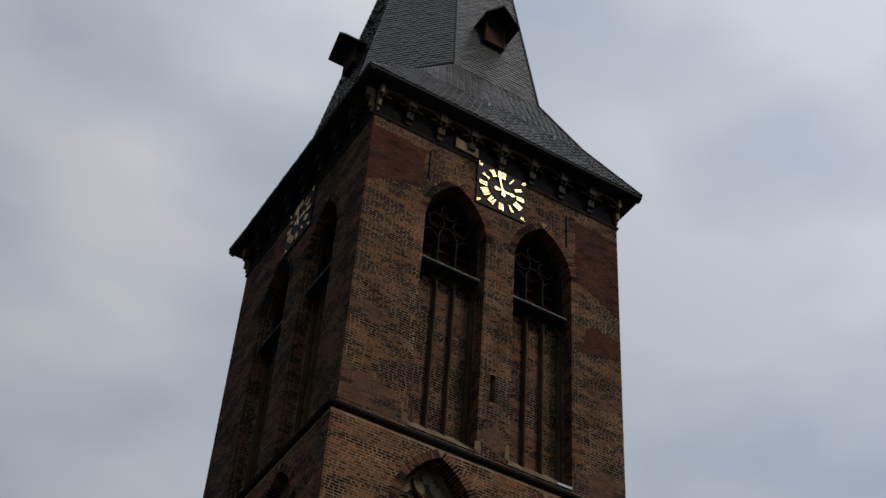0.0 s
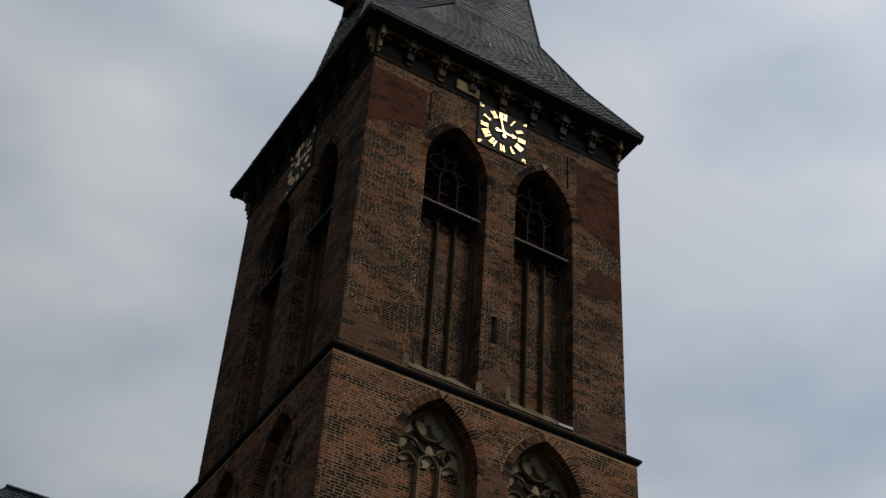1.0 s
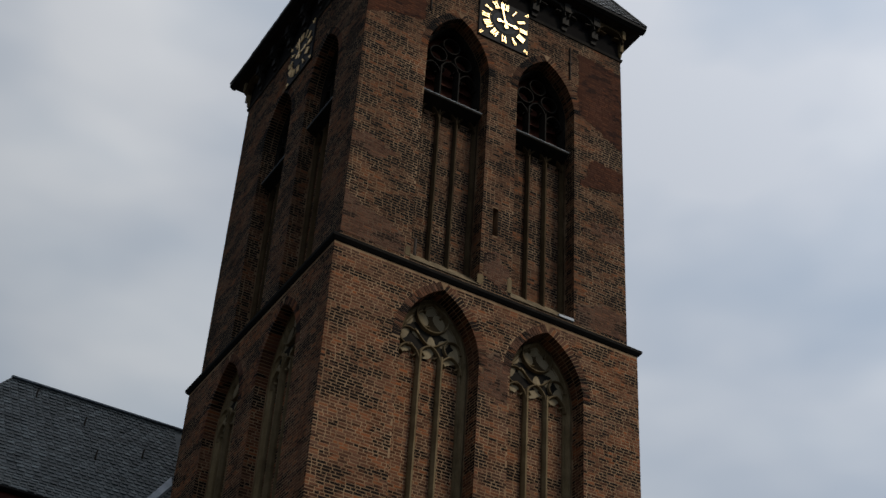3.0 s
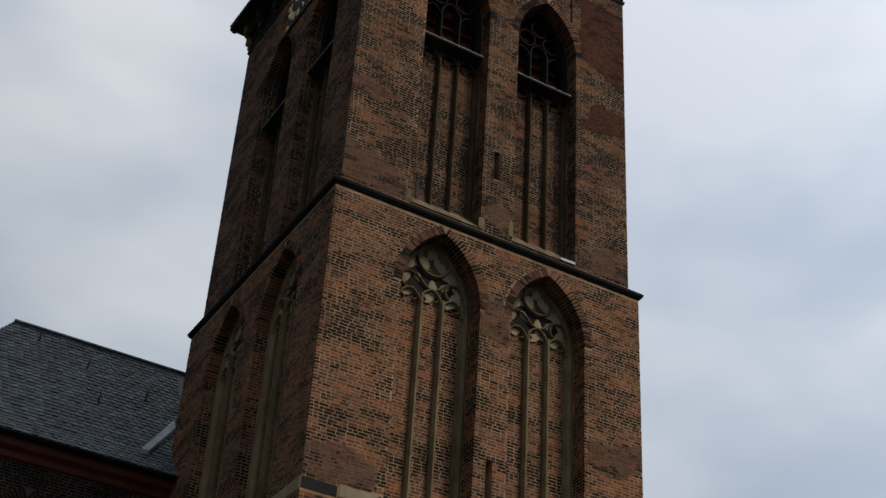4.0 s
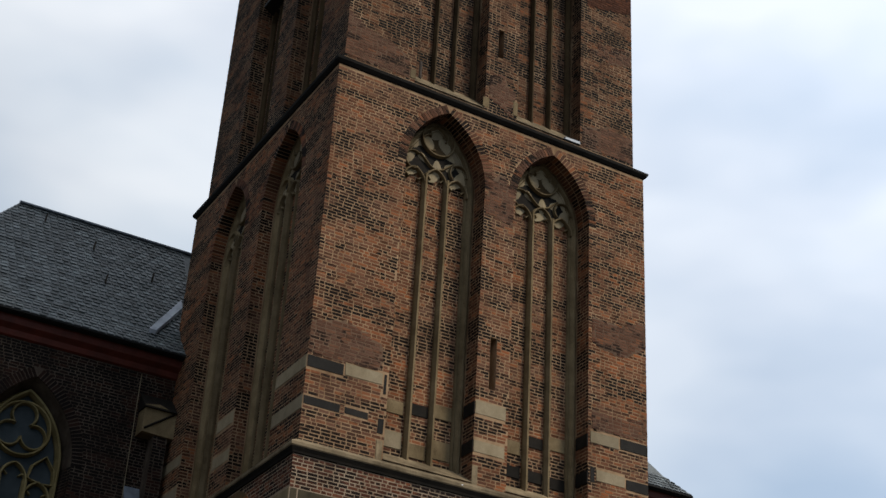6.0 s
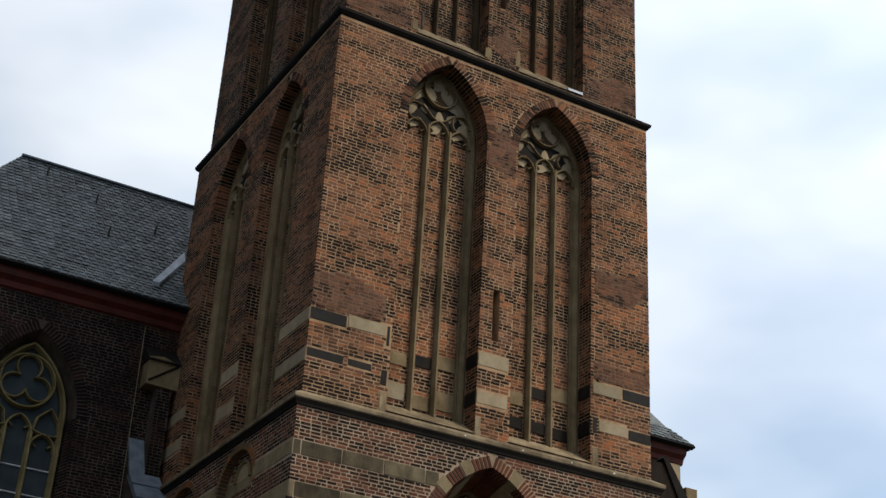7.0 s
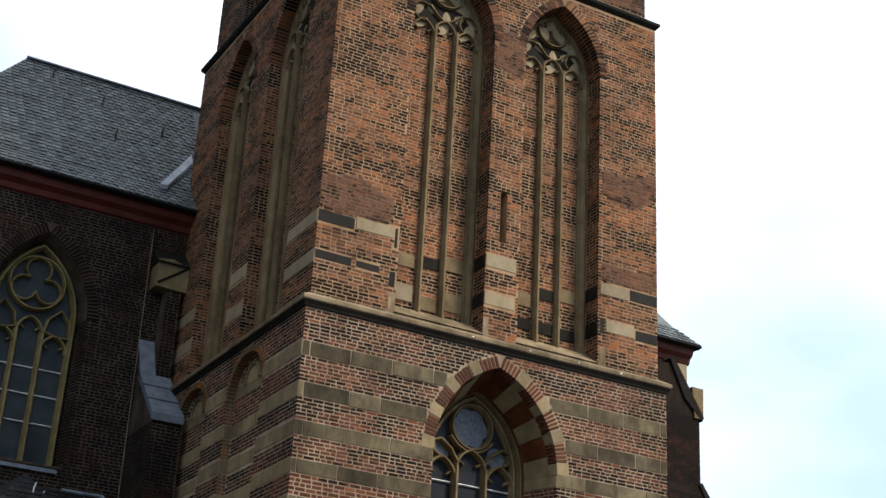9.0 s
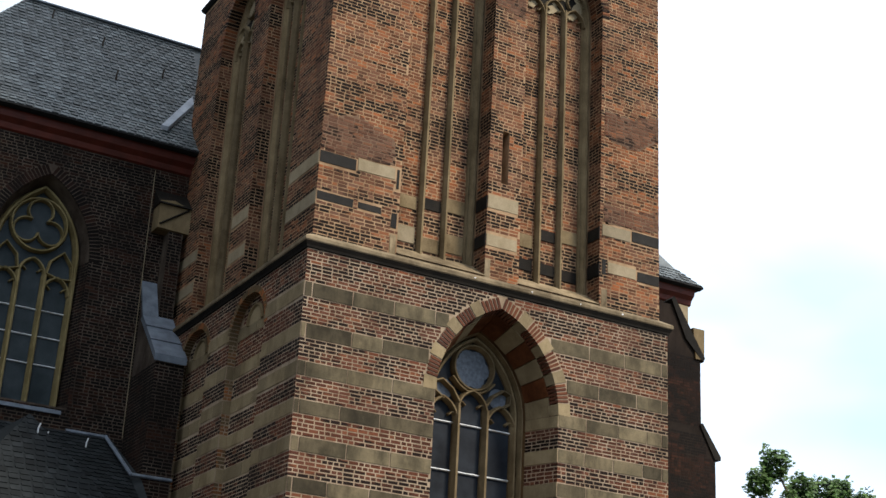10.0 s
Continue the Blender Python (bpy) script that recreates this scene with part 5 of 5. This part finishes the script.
for nn in (NW, NW2):
    nave_window(nn)
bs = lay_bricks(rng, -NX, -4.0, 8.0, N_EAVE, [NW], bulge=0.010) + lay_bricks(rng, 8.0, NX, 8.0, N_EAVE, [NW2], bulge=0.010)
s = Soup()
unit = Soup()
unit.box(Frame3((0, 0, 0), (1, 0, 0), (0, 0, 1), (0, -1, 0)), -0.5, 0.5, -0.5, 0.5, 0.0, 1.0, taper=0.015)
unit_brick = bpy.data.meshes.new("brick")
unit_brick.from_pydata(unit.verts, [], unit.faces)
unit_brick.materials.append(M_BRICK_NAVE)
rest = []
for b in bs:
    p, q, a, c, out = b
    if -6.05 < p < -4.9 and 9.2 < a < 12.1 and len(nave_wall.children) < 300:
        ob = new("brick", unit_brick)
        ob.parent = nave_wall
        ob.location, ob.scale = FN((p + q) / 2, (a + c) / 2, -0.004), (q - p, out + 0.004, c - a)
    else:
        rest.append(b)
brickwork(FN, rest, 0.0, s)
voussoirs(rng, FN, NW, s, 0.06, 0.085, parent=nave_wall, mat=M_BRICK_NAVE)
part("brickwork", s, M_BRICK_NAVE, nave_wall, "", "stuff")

for x, y, z in ((-7.35, 9.75, 19.55), (-6.1, 9.4, 19.0), (-5.85, 8.6, 17.8), (-4.6, 9.0, 18.4)):
    s = Soup()
    s.bar(Frame3((x, y - 0.05, z), (1, 0, 0), (0, 0, 1), (0, -1, 0)), [(0, 0), (0, 0.12), (0.02, 0.26)], 0.04, 0.0, 0.06)
    tagged(part("roof_hook", s, M_IRON), "small dark iron hook on the church roof slates", "roof hook", "roof hooks")

# buttress in the angle, lead-topped, with a stone gablet above
bt = tagged(new("buttress"), "dark brick buttress with a lead-clad slope and stone gablet", "buttress")
s = Soup()
FB = facing_left(-4.76)
s.prism(FB, [(NY, 0), (6.0, 0), (6.0, 10.42), (7.22, 11.55), (NY, 12.45)], -0.64, 0.0)
part("body", s, M_MORTAR_NAVE, bt)
s = Soup()
s.prism(facing_left(-4.45), [(NY, 11.4), (7.22, 11.4), (7.22, 13.75), (NY, 13.75)], -0.33, 0.0)
part("upper_body", s, M_MORTAR_NAVE, bt)
s = Soup()
s.hexa([(-4.82, 7.20, 11.50), (-4.46, 7.20, 11.50), (-4.46, 7.61, 12.46), (-4.82, 7.61, 12.46), (-4.82, 7.14, 11.58), (-4.46, 7.14, 11.58), (-4.46, 7.61, 12.58), (-4.82, 7.61, 12.58)], False, True)
part("lead_slope", s, M_LEAD, bt, "steep lead weathering against the wall")
s = Soup()
s.hexa([(-4.82, 5.93, 10.30), (-4.10, 5.93, 10.30), (-4.10, 7.30, 11.57), (-4.82, 7.30, 11.57), (-4.82, 5.93, 10.46), (-4.10, 5.93, 10.46), (-4.10, 7.22, 11.68), (-4.82, 7.22, 11.68)], False, True)
part("lead_cover", s, M_LEAD, bt, "blue-grey lead sheet cover")
for v in (0.33, 0.68):
    s = Soup()
    y, z = 5.93 + (7.22 - 5.93) * v, 10.46 + 1.22 * v
    s.hexa([(-4.83, y, z), (-4.09, y, z), (-4.09, y + 0.04, z + 0.04), (-4.83, y + 0.04, z + 0.04), (-4.83, y - 0.02, z + 0.02), (-4.09, y - 0.02, z + 0.02), (-4.09, y + 0.02, z + 0.06), (-4.83, y + 0.02, z + 0.06)], False, True)
    part("seam", s, M_LEAD, bt)
s = Soup()
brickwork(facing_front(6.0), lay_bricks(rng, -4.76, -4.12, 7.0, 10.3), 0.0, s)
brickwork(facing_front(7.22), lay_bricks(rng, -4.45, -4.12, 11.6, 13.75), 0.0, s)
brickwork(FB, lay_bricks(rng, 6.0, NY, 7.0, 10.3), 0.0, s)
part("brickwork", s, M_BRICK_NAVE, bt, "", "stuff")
s = Soup()
fb = facing_front(7.20)
s.prism(fb, [(-4.76, 13.78), (-4.0, 13.75), (-4.0, 14.36), (-4.42, 14.50), (-4.76, 14.44)], -0.42, 0.03)
part("gablet", s, M_TAN, bt, "weathered yellowish stone gablet")
s = Soup()
s.bar(fb, [(-4.72, 13.86), (-4.06, 14.34)], 0.05, 0.03, 0.07)
part("gablet_moulding", s, M_SOOT_SHADE, bt)
# dark wedge added in place of the shade below the roof
s = Soup()
s.prism(FB, [(NY, 14.36), (7.10, 14.36), (NY, 14.85)], -0.76, 0.03)
part("cap", s, M_SOOT_SHADE, bt)

# lightning wire down the wall
cu = bpy.data.curves.new("lightning_wire", "CURVE")
cu.dimensions, cu.bevel_depth = "3D", 0.008
spn = cu.splines.new("POLY")
pts = [(-4.86, NY - 0.05, 15.3), (-4.84, NY - 0.05, 13.0), (-4.80, NY - 0.05, 8.9)]
spn.points.add(len(pts) - 1)
for p, q in zip(spn.points, pts):
    p.co = (*q, 1)
cu.materials.append(M_PALE)
tagged(new("lightning_wire", cu), "thin pale lightning wire down the brick wall", "wire")

# the low chapel roof against the wall
ch = tagged(new("side_chapel"), "low side chapel with dark slate roofs against the church wall", "chapel")
s = Soup()
s.prism(facing_front(4.3), [(-13.0, 0), (-5.0, 0), (-5.0, 6.2), (-13.0, 6.2)], -(NY - 4.3) + 0.02, 0.0)
part("wall", s, M_MORTAR_NAVE, ch)
s = Soup()
s.add([(-13.2, 4.0, 6.05), (-4.75, 4.0, 6.05), (-5.5, NY - 0.01, 8.86), (-13.2, NY - 0.01, 8.86), (-4.75, 6.0, 7.75), (-5.05, NY - 0.01, 8.86)], [(0, 1, 4, 5, 3)])
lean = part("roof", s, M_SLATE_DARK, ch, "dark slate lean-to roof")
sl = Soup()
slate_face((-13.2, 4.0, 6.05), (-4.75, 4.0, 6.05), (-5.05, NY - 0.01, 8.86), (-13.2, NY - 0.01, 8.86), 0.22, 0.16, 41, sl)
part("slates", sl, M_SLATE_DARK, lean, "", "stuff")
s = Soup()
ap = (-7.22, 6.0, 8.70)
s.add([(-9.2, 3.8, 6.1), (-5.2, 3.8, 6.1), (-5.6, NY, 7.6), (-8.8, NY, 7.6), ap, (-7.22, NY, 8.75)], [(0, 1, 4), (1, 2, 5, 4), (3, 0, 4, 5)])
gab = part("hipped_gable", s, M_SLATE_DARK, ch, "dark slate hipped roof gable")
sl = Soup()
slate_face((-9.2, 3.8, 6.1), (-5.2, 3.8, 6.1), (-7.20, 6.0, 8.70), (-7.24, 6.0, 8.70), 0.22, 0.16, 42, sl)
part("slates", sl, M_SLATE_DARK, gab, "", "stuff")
s = Soup()
for a, b in (((-6.05, 7.57, 8.86), (-5.2, 7.57, 8.86)), ((-5.2, 7.5, 8.86), (-4.98, 6.0, 7.8)), ((-4.98, 5.97, 7.8), (-4.1, 5.97, 7.8))):
    a, b = Vector(a), Vector(b)
    u = (b - a).normalized()
    fr = Frame3(a, u, Vector((0, -0.5, 0.86)), u.cross(Vector((0, -0.5, 0.86))))
    s.bar(fr, [(0, 0), ((b - a).length, 0)], 0.08, -0.03, 0.03)
part("flashing", s, M_LEAD, ch, "pale lead flashing strip")
for x, y, z in ((-6.6, 6.9, 8.42), (-5.75, 6.9, 8.42), (-7.1, 5.6, 8.25)):
    s = Soup()
    s.bar(Frame3((x, y, z), (1, 0, 0), (0, 0, 1), (0, -1, 0)), [(0, 0), (0, 0.1), (0.03, 0.2)], 0.025, 0.0, 0.05)
    tagged(part("roof_hook", s, M_WHITEBAR), "small pale roof ladder hook on the slates", "roof hook", "roof hooks")

# the far buttress at the church's other corner
b2 = tagged(new("buttress"), "stepped dark brick corner buttress with pale stone weatherings", "buttress")
fb = Frame3((0.08, 6.35, 0), (1, 0, 0), (0, 0, 1), (0, -1, 0))
s = Soup()
s.prism(fb, [(8.6, 0), (10.70, 0), (10.70, 10.72), (10.24, 11.56), (10.24, 13.40), (9.72, 14.05), (9.35, 14.75), (8.6, 14.75)], -1.3, 0.0)
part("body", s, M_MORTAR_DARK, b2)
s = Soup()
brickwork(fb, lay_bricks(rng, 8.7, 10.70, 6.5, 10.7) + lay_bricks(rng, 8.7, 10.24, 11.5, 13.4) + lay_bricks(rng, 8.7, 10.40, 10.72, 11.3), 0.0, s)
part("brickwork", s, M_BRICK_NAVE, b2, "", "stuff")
s = Soup()
s.prism(fb, [(10.66, 10.70), (10.86, 10.70), (10.86, 10.80), (10.27, 11.62), (10.18, 11.56)], -1.3, 0.04)
part("weathering", s, M_SOOT_SHADE, b2)
s = Soup()
s.prism(fb, [(10.05, 13.36), (10.34, 13.36), (10.36, 14.22), (9.98, 14.22)], -0.8, 0.05)
part("stone_cap", s, M_TAN, b2, "tan stone cap block")
s = Soup()
s.prism(fb, [(9.72, 13.86), (10.30, 13.30), (10.36, 13.42), (9.34, 14.98), (9.24, 14.88)], -0.3, 0.06)
part("sloped_coping", s, M_SOOT_SHADE, b2)
s = Soup()
s.prism(fb, [(9.42, 14.80), (9.82, 14.80), (9.82, 14.12)], -0.35, 0.03)
part("gablet", s, M_PALE, b2, "pale stone gablet")

# ---- the tree beyond the church
def tree(x, y, top, clumps, seed):
    r = random.Random(seed)
    t = tagged(new("tree"), "leafy green deciduous tree beyond the church", "tree")
    s = Soup()
    n = 9
    for k in range(9):
        f0 = k / 8
        rad = 0.42 * (1 - 0.8 * f0)
        s.verts += [(x + 0.3 * math.sin(f0 * 3) + rad * math.cos(2 * math.pi * i / n), y + rad * math.sin(2 * math.pi * i / n), f0 * top * 0.9) for i in range(n)]
    s.faces += [(k * n + i, k * n + (i + 1) % n, (k + 1) * n + (i + 1) % n, (k + 1) * n + i) for k in range(8) for i in range(n)]
    for cx, cz, rad in clumps:
        a, b = Vector((x + 0.2, y, max(4.0, cz - 4.5))), Vector((x + cx, y, cz))
        u = (b - a).normalized()
        v = u.orthogonal().normalized()
        w = u.cross(v)
        q = [tuple(a + v * 0.14), tuple(a + w * 0.14), tuple(a - v * 0.14), tuple(a - w * 0.14)] + [tuple(b + v * 0.03), tuple(b + w * 0.03), tuple(b - v * 0.03), tuple(b - w * 0.03)]
        s.hexa(q, False, True)
    part("trunk", s, M_BARK, t)
    s = Soup()
    for cx, cz, rad in clumps:
        m = int(900 * rad ** 2)
        for i in range(m):
            d = Vector((r.gauss(0, 1), r.gauss(0, 1), r.gauss(0, 1))).normalized()
            lump = 0.72 + 0.45 * noise.noise(d * 2.1 + Vector((cx, cz, seed)))
            p = Vector((x + cx, y, cz)) + Vector((d.x * rad, d.y * rad, d.z * rad * 1.15)) * lump * r.uniform(0.55, 1.0)
            a = Vector((r.gauss(0, 1), r.gauss(0, 1), r.gauss(0, 0.6))).normalized() * r.uniform(0.09, 0.17)
            b = a.orthogonal().normalized() * r.uniform(0.06, 0.11)
            c = a.cross(b).normalized() * 0.02
            s.add([tuple(p - a), tuple(p + b + c), tuple(p + a), tuple(p - b + c)], [(0, 1, 2, 3)])
    part("crown", s, M_LEAF, t)


tree(32.5, 25.0, 17.2, [(-2.7, 16.8, 0.95), (-3.6, 15.8, 0.85), (-1.2, 16.0, 0.8), (-1.6, 14.6, 1.6), (0.2, 15.9, 1.0), (1.2, 16.1, 0.9), (0.8, 14.2, 1.9),
                        (2.6, 15.8, 0.8), (3.0, 14.6, 1.4), (-3.2, 13.6, 1.6), (0, 12.0, 2.6), (2.6, 12.4, 2.2), (-2.4, 11.6, 2.2)], 9)

# ---- stretches of newer brick with pointing of their own colour
def inside(poly, u, v):
    hit = False
    for (a, b), (c, d) in zip(poly, poly[1:] + poly[:1]):
        if (b > v) != (d > v) and u < a + (c - a) * (v - b) / (d - b):
            hit = not hit
    return hit


def repair(fr, wall, poly, mortar, bricks, seed):
    r = random.Random(seed)
    edge = []
    for (a, b), (c, d) in zip(poly, poly[1:] + poly[:1]):
        n = max(2, int(math.hypot(c - a, d - b) / 0.09))
        for i in range(n):
            u, v = a + (c - a) * i / n, b + (d - b) * i / n
            edge.append((u + r.uniform(-0.06, 0.06) * (abs(u) < 3.7 and abs(d - b) > 0.01), v + r.uniform(-0.05, 0.05) * (abs(c - a) > 0.01)))
    s = Soup()
    s.panel(fr, edge, (), 0.0065)
    patch = part("repointed_patch", s, mortar, wall, "stretch of newer brick with matching pointing")
    us, vs = [u for u, v in poly], [v for u, v in poly]
    laid = lay_bricks(r, min(us), max(us), min(vs), max(vs), mask=lambda u, v: inside(poly, u, v))
    part("patch_brickwork", brickwork(fr, laid, 0.0068), bricks, patch, "", "stuff")


for k, poly in enumerate(([(-3.83, 27.2), (-3.2, 27.5), (-2.25, 27.7), (-2.25, 29.1), (-3.83, 29.15)], [(2.45, 27.0), (3.2, 26.6), (3.83, 26.3), (3.83, 29.0), (2.45, 29.1)],
                          [(2.5, 24.6), (3.83, 24.9), (3.83, 25.5), (2.9, 25.6)])):
    repair(F3, wall_top, poly, M_RUST, M_BRICK_RUST, k + 1)
for k, poly in enumerate(([(-3.83, 20.42), (-2.26, 20.42), (-2.3, 20.9), (-2.8, 21.2), (-3.4, 21.3), (-3.83, 21.6)], [(-0.15, 20.75), (0.42, 20.42), (0.5, 21.0), (0.15, 21.5), (-0.2, 21.3)],
                          [(2.36, 20.42), (3.83, 20.42), (3.83, 21.1), (3.1, 21.2), (2.4, 20.9)], [(-3.83, 22.9), (-3.1, 22.8), (-2.7, 23.1), (-3.3, 23.4), (-3.83, 23.3)],
                          [(2.5, 23.2), (3.2, 23.1), (3.83, 23.3), (3.83, 23.7), (3.0, 23.6)])):
    repair(F3, wall_top, poly, M_PLAINPOINT, M_BRICK_PLAIN, k + 11)
for k, poly in enumerate(([(-3.99, 13.24), (-2.4, 13.28), (-2.5, 13.8), (-3.2, 14.1), (-3.99, 13.9)], [(2.55, 13.35), (3.99, 13.4), (3.99, 13.9), (3.2, 13.7), (2.6, 13.8)],
                          [(2.6, 15.3), (3.4, 15.2), (3.99, 15.6), (3.99, 16.2), (3.2, 15.9), (2.55, 15.9)], [(-0.25, 17.6), (0.4, 17.5), (0.45, 18.3), (0.1, 18.7), (-0.2, 18.3)])):
    repair(F2, wall_mid, poly, M_PLAINPOINT, M_BRICK_PLAIN, k + 21)

# ---- bricks of the tower, course by course
def dress(fr, wall, lo, hi, z0, z1, niches, blocks, mat, seed, near=None):
    r = random.Random(seed)
    bricks = lay_bricks(r, lo, hi, z0, z1, niches, blocks)
    if near:
        count = 0
        unit = Soup()
        unit.box(Frame3((0, 0, 0), (1, 0, 0), (0, 0, 1), (0, -1, 0)), -0.5, 0.5, -0.5, 0.5, 0.0, 1.0, taper=0.015)
        me = bpy.data.meshes.new("brick")
        me.from_pydata(unit.verts, [], unit.faces)
        me.materials.append(mat)
        rest = []
        for b in bricks:
            p, q, a, c, out = b
            if near(p, a) and count < 300:
                count += 1
                ob = new("brick", me)
                ob.parent = wall
                ob.location = fr((p + q) / 2, (a + c) / 2, -0.004)
                ob.scale = (q - p, out + 0.004, c - a)
            else:
                rest.append(b)
        bricks = rest
    part("brickwork", brickwork(fr, bricks), mat, wall, "weathered brick courses", "stuff")


dress(L3, wall_top, YC - H3, YC + H3, 20.36, 29.5, N3L, [(0, 0, 0, 0)], M_BRICK_TOP, 51)
dress(F3, wall_top, -H3, H3, 20.36, 29.5, N3F, [(0.0, 0.14, 21.95, 22.76), (-0.71, 0.81, 28.08, 29.60), (-0.36, -0.18, 20.44, 20.72), (0.44, 0.58, 20.5, 20.9)], M_BRICK_TOP, 52)
dress(L2, wall_mid, YC - H2, YC + H2, 11.43, 19.92, N2L, left_mid, M_BRICK_MID, 53)
dress(F2, wall_mid, -H2, H2, 11.43, 19.92, N2F, [b[:4] for b in mid_blocks] + [(0.01, 0.17, 13.55, 14.72)], M_BRICK_MID, 54)
dress(L1, wall_low, YC - H1, YC + H1, 3.74, 11.12, N1L, blocks_left, M_BRICK_LOW, 55)
zs = sorted(BANDS)
for (a, b), (c, d), sd in zip(zs, zs[1:] + [(11.12, 11.12)], range(60, 80)):
    dress(F1, wall_low, -H1, H1, b, c, N1F, [], M_BRICK_LOW, sd, near=(lambda p, z: p < -1.2) if 5.5 < b < 7.7 else None)
